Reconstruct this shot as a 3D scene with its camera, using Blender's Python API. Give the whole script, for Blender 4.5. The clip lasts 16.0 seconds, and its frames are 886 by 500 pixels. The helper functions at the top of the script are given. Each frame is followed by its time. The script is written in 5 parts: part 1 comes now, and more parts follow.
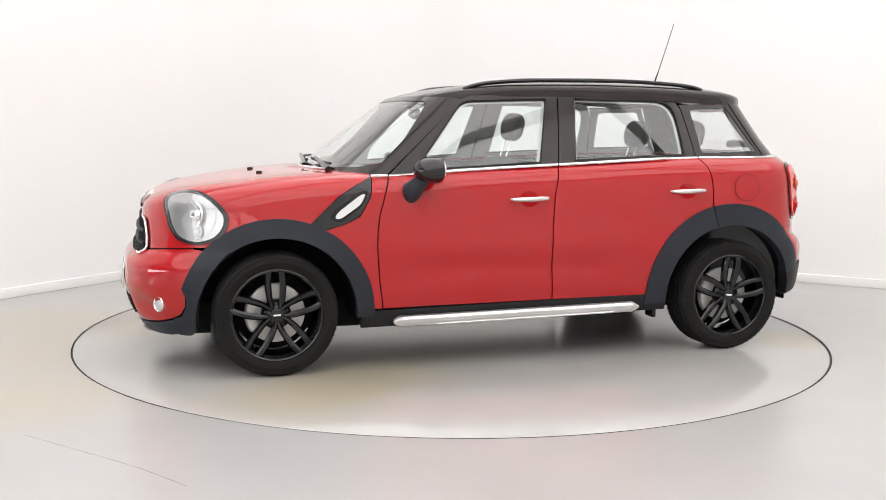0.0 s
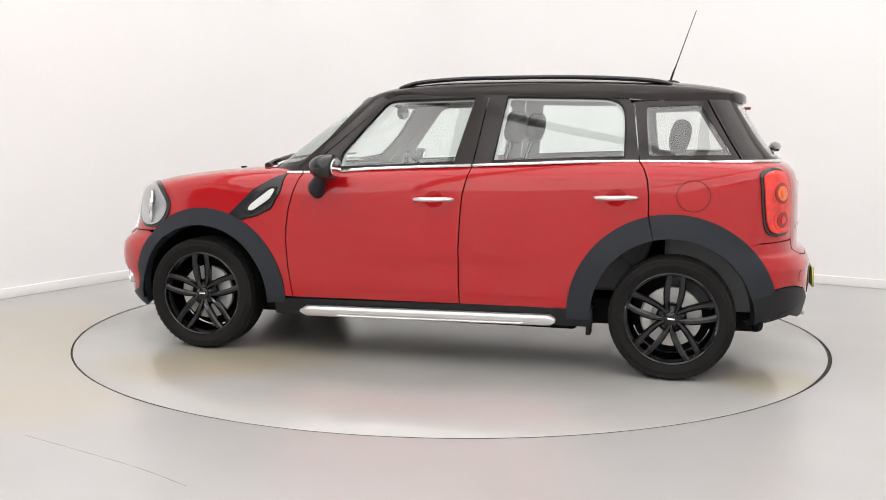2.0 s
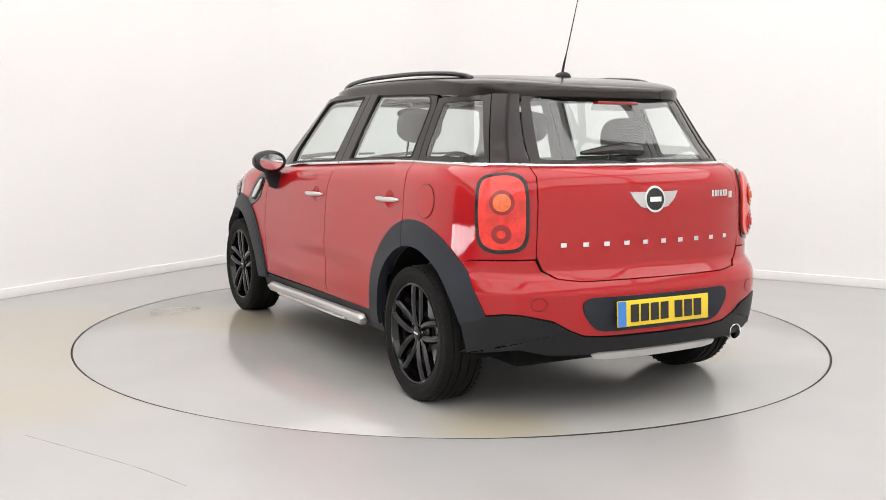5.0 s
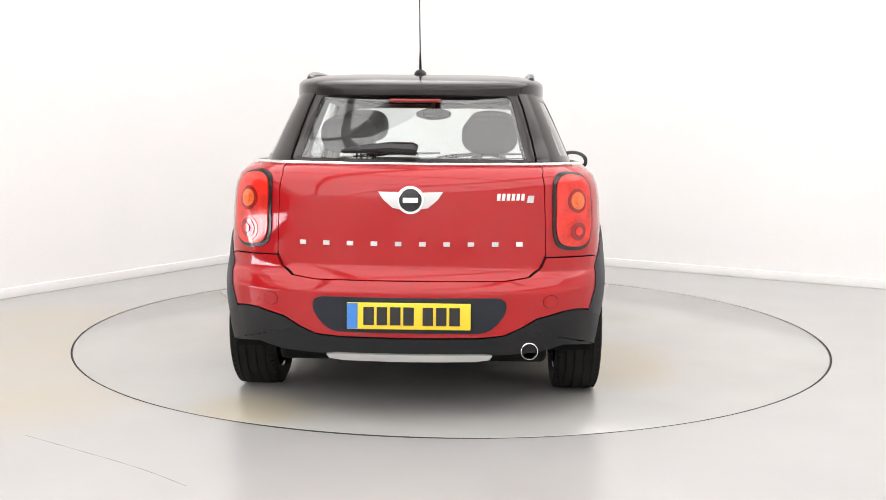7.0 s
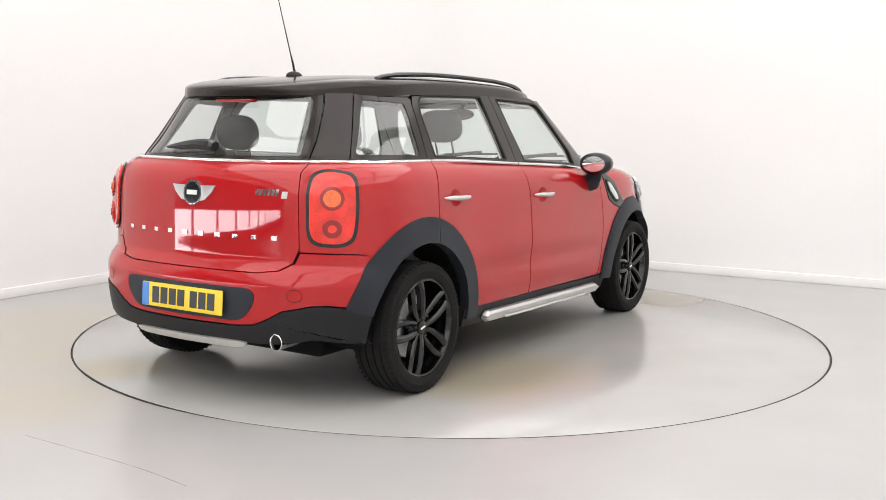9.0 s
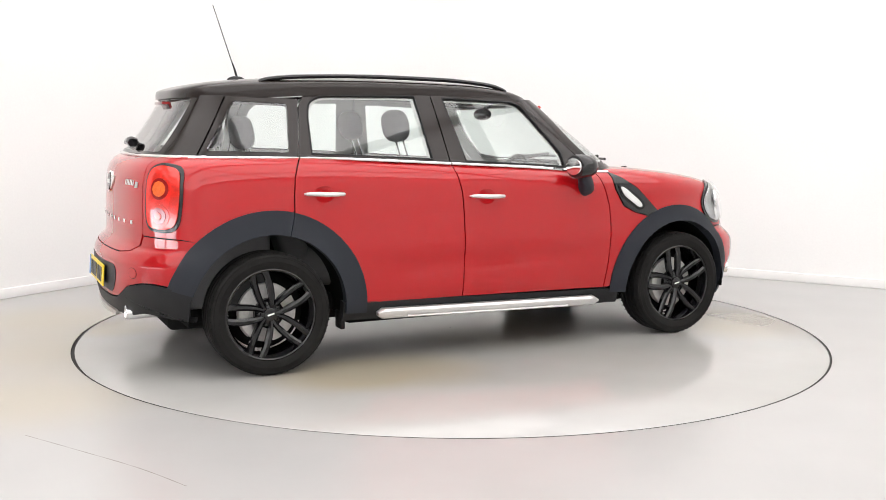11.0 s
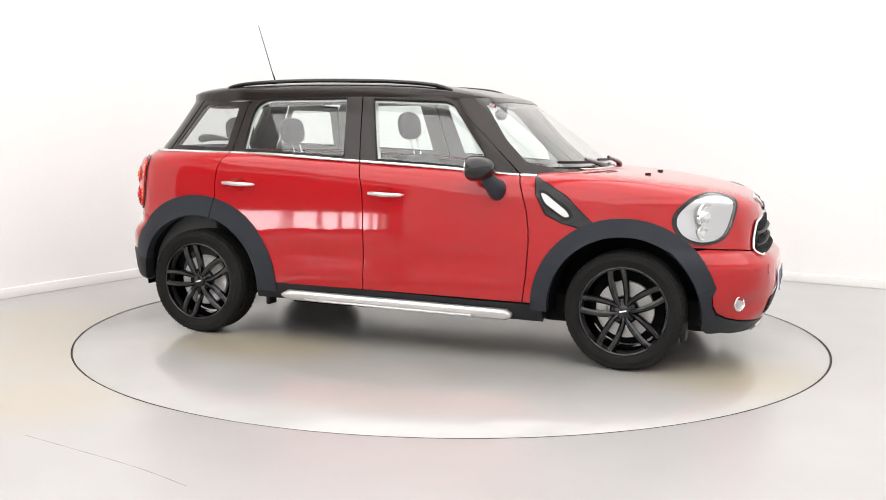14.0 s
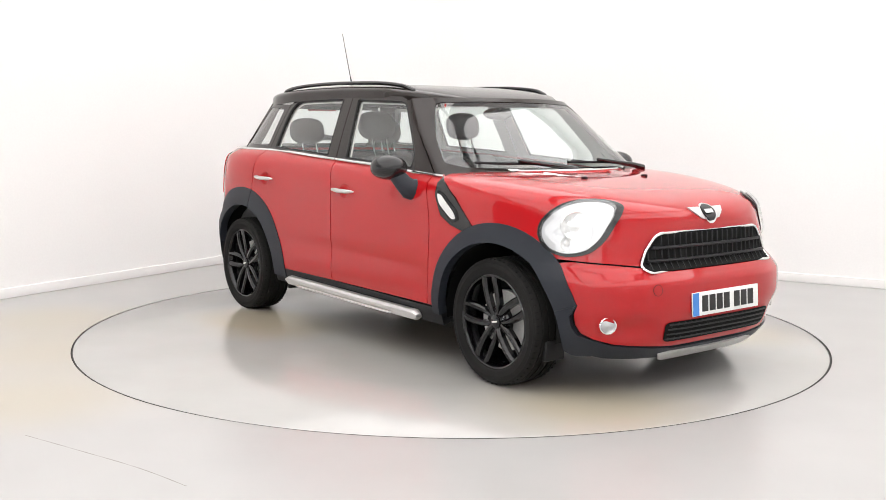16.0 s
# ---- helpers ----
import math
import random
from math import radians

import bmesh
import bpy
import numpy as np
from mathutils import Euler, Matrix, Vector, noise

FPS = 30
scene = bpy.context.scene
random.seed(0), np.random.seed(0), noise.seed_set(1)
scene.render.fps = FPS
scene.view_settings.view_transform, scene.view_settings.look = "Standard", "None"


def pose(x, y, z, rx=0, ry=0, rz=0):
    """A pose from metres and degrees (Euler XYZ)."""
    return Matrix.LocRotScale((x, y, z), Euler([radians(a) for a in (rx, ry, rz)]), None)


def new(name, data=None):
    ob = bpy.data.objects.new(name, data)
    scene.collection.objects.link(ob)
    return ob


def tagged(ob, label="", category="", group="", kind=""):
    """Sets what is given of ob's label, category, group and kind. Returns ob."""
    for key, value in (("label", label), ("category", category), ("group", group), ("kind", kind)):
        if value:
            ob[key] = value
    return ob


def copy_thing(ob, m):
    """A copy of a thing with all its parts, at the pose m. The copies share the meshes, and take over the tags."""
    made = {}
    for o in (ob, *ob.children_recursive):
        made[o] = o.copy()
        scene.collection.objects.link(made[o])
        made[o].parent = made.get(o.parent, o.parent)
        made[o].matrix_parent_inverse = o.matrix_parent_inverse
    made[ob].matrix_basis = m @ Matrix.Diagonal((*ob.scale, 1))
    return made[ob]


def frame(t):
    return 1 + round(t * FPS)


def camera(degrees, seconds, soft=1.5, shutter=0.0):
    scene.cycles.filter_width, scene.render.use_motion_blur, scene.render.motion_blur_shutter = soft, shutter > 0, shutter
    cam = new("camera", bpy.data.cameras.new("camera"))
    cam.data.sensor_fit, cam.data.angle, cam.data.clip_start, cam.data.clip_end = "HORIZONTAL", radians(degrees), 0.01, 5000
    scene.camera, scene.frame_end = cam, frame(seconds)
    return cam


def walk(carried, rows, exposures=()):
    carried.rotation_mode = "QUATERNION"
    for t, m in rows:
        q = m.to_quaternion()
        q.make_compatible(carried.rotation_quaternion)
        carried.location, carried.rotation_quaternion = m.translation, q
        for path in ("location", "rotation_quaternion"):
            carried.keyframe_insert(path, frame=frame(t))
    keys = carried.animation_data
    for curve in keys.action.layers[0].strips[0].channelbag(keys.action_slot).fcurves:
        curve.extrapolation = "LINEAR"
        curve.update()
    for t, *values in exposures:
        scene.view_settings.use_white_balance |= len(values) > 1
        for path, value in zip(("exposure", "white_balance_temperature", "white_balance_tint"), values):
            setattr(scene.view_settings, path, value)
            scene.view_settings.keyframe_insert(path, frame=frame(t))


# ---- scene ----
FOV = 48.0
cam = camera(FOV, 16.0, soft=0.8)
CAM_POSE = pose(0, -6.2077, 1.2692, 90 - 7.0976, 0, 0.4669) @ pose(0, 0, 0, 0, 0, 0.498)
EXPOSURES = [(0.0, 0.10), (1.0, 0.08), (2.5, 0.0), (3.5, -0.02), (6.0, 0.18), (7.0, 0.24), (8.0, 0.11), (9.0, 0.10), (9.5, 0.12), (12.0, 0.28), (14.0, 0.28), (16.0, 0.24)]
walk(cam, [(0.0, CAM_POSE), (16.0, CAM_POSE)], EXPOSURES)

# ---- the room's axes: a corner behind the car, two walls running from it ----
CORNER = Vector((-1.154, 4.442, 0))
ALONG_LEFT = Vector((-0.4976, -0.8674, 0))
ALONG_RIGHT = Vector((0.8585, -0.5128, 0))
ROOM_L, ROOM_R, ROOM_H = 21.5, 10.5, 4.2
room = Matrix(((ALONG_RIGHT.x, -ALONG_LEFT.x, 0, CORNER.x), (ALONG_RIGHT.y, -ALONG_LEFT.y, 0, CORNER.y), (0, 0, 1, 0), (0, 0, 0, 1)))

world = bpy.data.worlds.new("world")
world.use_nodes = True
scene.world = world
sky = world.node_tree.nodes.new("ShaderNodeTexSky")
sky.sky_type, sky.sun_disc, sky.sun_elevation, sky.sun_rotation = "NISHITA", False, radians(40), radians(200)
world.node_tree.links.new(sky.outputs[0], world.node_tree.nodes["Background"].inputs[0])
world.node_tree.nodes["Background"].inputs[1].default_value = 0.1
PANEL_LIGHT = 1.76
DAYLIGHT = 10.5


# ---- materials ----
def mat(name, color, rough=0.5, metal=0.0, coat=0.0, spec=0.5, emit=0.0, grain=0.0, scale=40.0, bump=0.0, stain=0.0, stain_scale=3.0, rough_var=0.0):
    m = bpy.data.materials.new(name)
    m.use_nodes = True
    nt = m.node_tree
    b = nt.nodes["Principled BSDF"]
    b.inputs["Base Color"].default_value = (*color, 1)
    b.inputs["Roughness"].default_value = rough
    b.inputs["Metallic"].default_value = metal
    b.inputs["Coat Weight"].default_value = coat
    b.inputs["Coat Roughness"].default_value = 0.03
    b.inputs["Specular IOR Level"].default_value = spec
    if emit:
        b.inputs["Emission Color"].default_value = (*color, 1)
        b.inputs["Emission Strength"].default_value = emit
    if grain or bump or stain or rough_var:
        tc = nt.nodes.new("ShaderNodeTexCoord")
        fine = nt.nodes.new("ShaderNodeTexNoise")
        fine.inputs["Scale"].default_value, fine.inputs["Detail"].default_value = scale, 4
        broad = nt.nodes.new("ShaderNodeTexNoise")
        broad.inputs["Scale"].default_value, broad.inputs["Detail"].default_value = stain_scale, 6
        for n in (fine, broad):
            nt.links.new(tc.outputs["Object"], n.inputs["Vector"])
        socket = None
        if grain or stain:
            for node, amount in ((fine, grain), (broad, stain)):
                if not amount:
                    continue
                ramp = nt.nodes.new("ShaderNodeMapRange")
                ramp.inputs[1].default_value, ramp.inputs[2].default_value = 0.3, 0.7
                ramp.inputs[3].default_value, ramp.inputs[4].default_value = 1 - amount, 1 + amount
                nt.links.new(node.outputs[0], ramp.inputs[0])
                mul = nt.nodes.new("ShaderNodeMix")
                mul.data_type, mul.blend_type = "RGBA", "MULTIPLY"
                mul.inputs[0].default_value = 1
                if socket is None:
                    mul.inputs[6].default_value = (*color, 1)
                else:
                    nt.links.new(socket, mul.inputs[6])
                nt.links.new(ramp.outputs[0], mul.inputs[7])
                socket = mul.outputs[2]
            nt.links.new(socket, b.inputs["Base Color"])
        if rough_var:
            rr = nt.nodes.new("ShaderNodeMapRange")
            rr.inputs[1].default_value, rr.inputs[2].default_value = 0.3, 0.7
            rr.inputs[3].default_value, rr.inputs[4].default_value = max(rough - rough_var, 0.02), rough + rough_var
            nt.links.new(broad.outputs[0], rr.inputs[0])
            nt.links.new(rr.outputs[0], b.inputs["Roughness"])
        if bump:
            bp = nt.nodes.new("ShaderNodeBump")
            bp.inputs["Strength"].default_value, bp.inputs["Distance"].default_value = bump, 0.002
            nt.links.new(fine.outputs[0], bp.inputs["Height"])
            nt.links.new(bp.outputs[0], b.inputs["Normal"])
    return m


def glass_mat(name, tint, gloss=1.0):
    """Thin glass: clear with a tint, and mirrored by Fresnel."""
    m = bpy.data.materials.new(name)
    m.use_nodes = True
    nt = m.node_tree
    nt.nodes.clear()
    out = nt.nodes.new("ShaderNodeOutputMaterial")
    clear = nt.nodes.new("ShaderNodeBsdfTransparent")
    clear.inputs[0].default_value = (*tint, 1)
    shine = nt.nodes.new("ShaderNodeBsdfGlossy")
    shine.inputs["Roughness"].default_value = 0.01
    shine.inputs["Color"].default_value = (gloss, gloss, gloss, 1)
    lw = nt.nodes.new("ShaderNodeLayerWeight")
    lw.inputs[0].default_value = 0.5
    pw = nt.nodes.new("ShaderNodeMath")
    pw.operation = "POWER"
    pw.inputs[1].default_value = 4.0
    fr = nt.nodes.new("ShaderNodeMath")
    fr.operation = "MULTIPLY_ADD"
    fr.inputs[1].default_value, fr.inputs[2].default_value = 0.85, 0.10
    mix = nt.nodes.new("ShaderNodeMixShader")
    nt.links.new(lw.outputs["Facing"], pw.inputs[0])
    nt.links.new(pw.outputs[0], fr.inputs[0])
    nt.links.new(fr.outputs[0], mix.inputs[0])
    nt.links.new(clear.outputs[0], mix.inputs[1])
    nt.links.new(shine.outputs[0], mix.inputs[2])
    nt.links.new(mix.outputs[0], out.inputs[0])
    return m


M_WALL = mat("white wall paint", (0.86, 0.855, 0.845), 0.7, grain=0.012, scale=60, bump=0.05, stain=0.012, stain_scale=0.7)
M_CEIL = mat("ceiling paint", (0.8, 0.8, 0.79), 0.8, stain=0.02, stain_scale=1)
M_SKIRT = mat("gloss white skirting", (0.86, 0.85, 0.84), 0.4, stain=0.02)
M_LIGHT = mat("light panel", (1.0, 0.983, 0.978), 0.5, emit=PANEL_LIGHT)
M_DAY = mat("daylight beyond the window", (0.95, 0.97, 1.0), 0.5, emit=DAYLIGHT)
# very dark colour stands in for an unlit space mirrored in the car
M_BAY = mat("dark bay stand-in", (0.10, 0.10, 0.105), 0.8, stain=0.2, stain_scale=1)
M_ALU = mat("white window bars", (0.75, 0.76, 0.78), 0.4)
M_RED = mat("red metallic paint", (0.40, 0.004, 0.007), 0.45, coat=1.0, spec=0.07, grain=0.03, scale=900)
M_BLACK = mat("black paint", (0.020, 0.0155, 0.014), 0.14, spec=0.36)
M_GLOSSBLACK = mat("gloss black plastic", (0.012, 0.012, 0.013), 0.18, coat=0.2, spec=0.4)
M_GAP = mat("dark underbody", (0.008, 0.008, 0.008), 0.8, spec=0.1)
M_CLAD = mat("dark blue-grey plastic", (0.019, 0.022, 0.029), 0.45, spec=0.28, grain=0.06, scale=300, bump=0.15, stain=0.06)
M_DARKPLASTIC = mat("black grained plastic", (0.012, 0.012, 0.013), 0.5, spec=0.28, grain=0.08, scale=260, bump=0.15)
M_TYRE = mat("worn tyre rubber", (0.010, 0.0095, 0.009), 0.75, spec=0.18, grain=0.12, scale=120, bump=0.1, stain=0.2, stain_scale=6)
M_RIM = mat("gloss black alloy", (0.004, 0.004, 0.005), 0.12)
M_CHROME = mat("chrome", (0.82, 0.82, 0.82), 0.1, metal=1.0)
M_SILVER = mat("satin silver", (0.62, 0.61, 0.60), 0.34, metal=0.75, stain=0.05)
M_STEEL = mat("brake disc steel", (0.6, 0.59, 0.57), 0.35, metal=0.35, grain=0.08, scale=80)
M_GLASS = glass_mat("clear tinted glass", (0.89, 0.945, 0.93))
M_REARGLASS = glass_mat("rear glass", (0.88, 0.91, 0.905))
M_LENS = glass_mat("clear lens", (0.95, 0.96, 0.96))
M_REFLECT = mat("headlight reflector", (0.52, 0.52, 0.53), 0.32, metal=0.95)
M_BULB = mat("frosted bulb", (0.70, 0.70, 0.69), 0.3)
M_TAIL = mat("red lens", (0.72, 0.022, 0.012), 0.12, coat=0.5, grain=0.12, scale=120, stain=0.25, stain_scale=18)
M_TAILDARK = mat("deep red lens", (0.26, 0.005, 0.005), 0.12, coat=0.5)
M_AMBER = mat("amber lens", (0.80, 0.14, 0.03), 0.15, coat=0.5, grain=0.2, scale=90)
M_TRIM = mat("light grey headliner", (0.64, 0.625, 0.60), 0.85, grain=0.04, scale=200)
M_SEAT = mat("charcoal seat cloth", (0.095, 0.095, 0.098), 0.85, grain=0.15, scale=350, bump=0.2)
M_DASH = mat("dash plastic", (0.05, 0.05, 0.052), 0.55, grain=0.06, scale=200)
M_YELLOW = mat("yellow plate", (0.85, 0.62, 0.03), 0.35)
M_WHITEPLATE = mat("white plate", (0.82, 0.82, 0.8), 0.35)
M_BLUE = mat("blue plate strip", (0.05, 0.22, 0.62), 0.35)
M_INK = mat("black characters", (0.015, 0.014, 0.014), 0.4)
M_CRACK = mat("crack edge", (0.29, 0.275, 0.255), 0.8)
M_SCUFF = mat("dark scuff", (0.23, 0.20, 0.17), 0.7)
M_SEAM = mat("dark seam", (0.02, 0.018, 0.016), 0.8)


def floor_mat(name, base, warm, rough, spec, spots=()):
    m = mat(name, base, rough, spec=spec, stain=0.045, stain_scale=1.7)
    nt = m.node_tree
    b = nt.nodes["Principled BSDF"]
    src = b.inputs["Base Color"].links[0].from_socket
    tc = nt.nodes.new("ShaderNodeTexCoord")
    n = nt.nodes.new("ShaderNodeTexNoise")
    n.inputs["Scale"].default_value, n.inputs["Detail"].default_value = 0.55, 3
    nt.links.new(tc.outputs["Object"], n.inputs["Vector"])
    r = nt.nodes.new("ShaderNodeMapRange")
    r.inputs[1].default_value, r.inputs[2].default_value, r.inputs[3].default_value, r.inputs[4].default_value = 0.3, 0.9, 0, 0.12
    nt.links.new(n.outputs[0], r.inputs[0])
    mx = nt.nodes.new("ShaderNodeMix")
    mx.data_type = "RGBA"
    mx.inputs[7].default_value = (*warm, 1)
    fac = r.outputs[0]
    for cx, cy, rad in spots:
        d = nt.nodes.new("ShaderNodeVectorMath")
        d.operation = "DISTANCE"
        d.inputs[1].default_value = (cx, cy, 0)
        nt.links.new(tc.outputs["Object"], d.inputs[0])
        near = nt.nodes.new("ShaderNodeMapRange")
        near.interpolation_type = "SMOOTHSTEP"
        near.inputs[1].default_value, near.inputs[2].default_value, near.inputs[3].default_value, near.inputs[4].default_value = 0.1, rad, 0.85, 0
        nt.links.new(d.outputs["Value"], near.inputs[0])
        add = nt.nodes.new("ShaderNodeMath")
        add.operation, add.use_clamp = "ADD", True
        nt.links.new(fac, add.inputs[0])
        nt.links.new(near.outputs[0], add.inputs[1])
        fac = add.outputs[0]
    nt.links.new(fac, mx.inputs[0])
    nt.links.new(src, mx.inputs[6])
    # small dark scuffs
    sp = nt.nodes.new("ShaderNodeTexNoise")
    sp.inputs["Scale"].default_value, sp.inputs["Detail"].default_value = 34, 5
    nt.links.new(tc.outputs["Object"], sp.inputs["Vector"])
    sr = nt.nodes.new("ShaderNodeMapRange")
    sr.inputs[1].default_value, sr.inputs[2].default_value, sr.inputs[3].default_value, sr.inputs[4].default_value = 0.9, 0.99, 0, 0.05
    nt.links.new(sp.outputs[0], sr.inputs[0])
    m2 = nt.nodes.new("ShaderNodeMix")
    m2.data_type = "RGBA"
    m2.inputs[7].default_value = (0.2, 0.18, 0.16, 1)
    nt.links.new(sr.outputs[0], m2.inputs[0])
    nt.links.new(mx.outputs[2], m2.inputs[6])
    nt.links.new(m2.outputs[2], b.inputs["Base Color"])
    return m


M_FLOOR = floor_mat("grey painted floor", (0.405, 0.40, 0.393), (0.43, 0.392, 0.316), 0.29, 0.65, [(-2.25, -0.8, 0.8), (-1.95, -1.75, 0.75), (-2.6, 0.1, 0.8)])
M_DISC = floor_mat("turntable paint", (0.39, 0.382, 0.37), (0.385, 0.34, 0.262), 0.18, 0.9, [(1.75, -0.58, 0.7), (0.75, 1.05, 0.6), (1.15, 1.35, 0.6), (-0.7, -0.85, 0.6), (-1.1, -0.85, 0.5), (-1.9, 0.85, 0.4), (0.2, 0.1, 1.0)])
# ---- mesh helpers ----
def mesh_ob(name, verts, faces, material, parent=None, label="", normals=None, smooth=True, angle=35):
    me = bpy.data.meshes.new(name)
    me.from_pydata([tuple(v) for v in verts], [], [tuple(int(i) for i in f) for f in faces])
    me.materials.append(material)
    if smooth:
        me.shade_smooth()
        if normals is None:
            me.set_sharp_from_angle(angle=radians(angle))
        else:
            me.normals_split_custom_set_from_vertices([tuple(n) for n in normals])
    ob = new(name, me)
    if parent is not None:
        ob.parent = parent
    if label:
        ob["label"] = label
    return ob


def part(name, bm, material, parent, label="", smooth=True, angle=35):
    bmesh.ops.recalc_face_normals(bm, faces=bm.faces)
    me = bpy.data.meshes.new(name)
    bm.to_mesh(me)
    bm.free()
    me.materials.append(material)
    if smooth:
        me.shade_smooth()
        me.set_sharp_from_angle(angle=radians(angle))
    ob = new(name, me)
    if parent is not None:
        ob.parent = parent
    if label:
        ob["label"] = label
    return ob


def empty(name, parent=None, label="", m=None):
    ob = new(name)
    ob.empty_display_size = 0.1
    if parent is not None:
        ob.parent = parent
    if m is not None:
        ob.matrix_basis = m
    if label:
        ob["label"] = label
    return ob


def box(bm, lo, hi, bevel=0.0, m=None):
    r = bmesh.ops.create_cube(bm, size=1)
    vs = r["verts"]
    for v in vs:
        v.co = Vector([lo[i] + (v.co[i] + 0.5) * (hi[i] - lo[i]) for i in range(3)])
    if bevel:
        es = list({e for v in vs for e in v.link_edges})
        b = bmesh.ops.bevel(bm, geom=es, offset=bevel, segments=3, profile=0.5, affect="EDGES")
        vs = list({v for f in b["faces"] for v in f.verts} | {v for v in vs if v.is_valid})
    if m is not None:
        bmesh.ops.transform(bm, matrix=m, verts=vs)
    return vs


def lathe(bm, profile, segs=48, m=None, closed=False):
    """Turns (radius, along) pairs about the y axis."""
    rings = []
    for r, y in profile:
        rings.append([bm.verts.new((r * math.cos(2 * math.pi * i / segs), y, r * math.sin(2 * math.pi * i / segs))) for i in range(segs)])
    pairs = list(zip(rings, rings[1:])) + ([(rings[-1], rings[0])] if closed else [])
    for a, b in pairs:
        for i in range(segs):
            j = (i + 1) % segs
            bm.faces.new((a[i], a[j], b[j], b[i]))
    if m is not None:
        bmesh.ops.transform(bm, matrix=m, verts=[v for ring in rings for v in ring])
    return rings


def tube(bm, pts, radius, segs=8, flat=1.0, up=(0, 0, 1)):
    """A round bar along pts; radius may be a list; flat squeezes it along up."""
    pts = [Vector(p) for p in pts]
    rad = radius if isinstance(radius, (list, tuple)) else [radius] * len(pts)
    rings = []
    for i, p in enumerate(pts):
        d = (pts[min(i + 1, len(pts) - 1)] - pts[max(i - 1, 0)]).normalized()
        a = d.cross(Vector(up))
        a = a.normalized() if a.length > 1e-6 else Vector((1, 0, 0))
        b = a.cross(d).normalized()
        rings.append([bm.verts.new(p + rad[i] * (a * math.cos(2 * math.pi * k / segs) + b * flat * math.sin(2 * math.pi * k / segs))) for k in range(segs)])
    for r, s in zip(rings, rings[1:]):
        for k in range(segs):
            bm.faces.new((r[k], r[(k + 1) % segs], s[(k + 1) % segs], s[k]))
    bm.faces.new(rings[0][::-1])
    bm.faces.new(rings[-1])


def curve(xs, ys):
    """A smooth function through the pairs (monotone cubic)."""
    xs, ys = np.array(xs, float), np.array(ys, float)
    h = np.diff(xs)
    d = np.diff(ys) / h
    t = np.zeros(len(xs))
    t[0], t[-1] = d[0], d[-1]
    for i in range(1, len(xs) - 1):
        if d[i - 1] * d[i] > 0:
            w1, w2 = 2 * h[i] + h[i - 1], h[i] + 2 * h[i - 1]
            t[i] = (w1 + w2) / (w1 / d[i - 1] + w2 / d[i])

    def f(x):
        x = np.clip(np.asarray(x, float), xs[0], xs[-1])
        i = np.clip(np.searchsorted(xs, x) - 1, 0, len(xs) - 2)
        s = (x - xs[i]) / h[i]
        return (ys[i] * (1 + 2 * s) * (1 - s) ** 2 + t[i] * h[i] * s * (1 - s) ** 2 + ys[i + 1] * s * s * (3 - 2 * s) + t[i + 1] * h[i] * s * s * (s - 1))
    return f


def rounded(pts, r, n=5):
    """A closed outline with its corners cut to arcs of about r (a number or one for each corner)."""
    out = []
    c = len(pts)
    for i in range(c):
        p, a, b = np.array(pts[i], float), np.array(pts[i - 1], float), np.array(pts[(i + 1) % c], float)
        ri = r[i] if isinstance(r, (list, tuple)) else r
        if ri <= 0:
            out.append(tuple(p))
            continue
        la, lb = np.linalg.norm(a - p), np.linalg.norm(b - p)
        ra, rb = min(ri, la * 0.48), min(ri, lb * 0.48)
        s, e = p + (a - p) / la * ra, p + (b - p) / lb * rb
        for k in range(n + 1):
            u = k / n
            out.append(tuple(s * (1 - u) ** 2 + 2 * p * u * (1 - u) + e * u * u))
    return out


def spline(pts, n=6, closed=False):
    """Points along a smooth line through pts."""
    P = [np.array(p, float) for p in pts]
    out = []
    c = len(P)
    for i in range(c if closed else c - 1):
        p0, p1, p2, p3 = (P[(i + k) % c] if closed else P[min(max(i + k, 0), c - 1)] for k in (-1, 0, 1, 2))
        for k in range(n):
            u = k / n
            out.append(tuple(0.5 * (2 * p1 + (p2 - p0) * u + (2 * p0 - 5 * p1 + 4 * p2 - p3) * u * u + (3 * p1 - p0 - 3 * p2 + p3) * u ** 3)))
    if not closed:
        out.append(tuple(P[-1]))
    return out


def inside(poly, x, y):
    c = False
    for (x1, y1), (x2, y2) in zip(poly, poly[1:] + poly[:1]):
        if (y1 > y) != (y2 > y) and x < (x2 - x1) * (y - y1) / (y2 - y1) + x1:
            c = not c
    return c


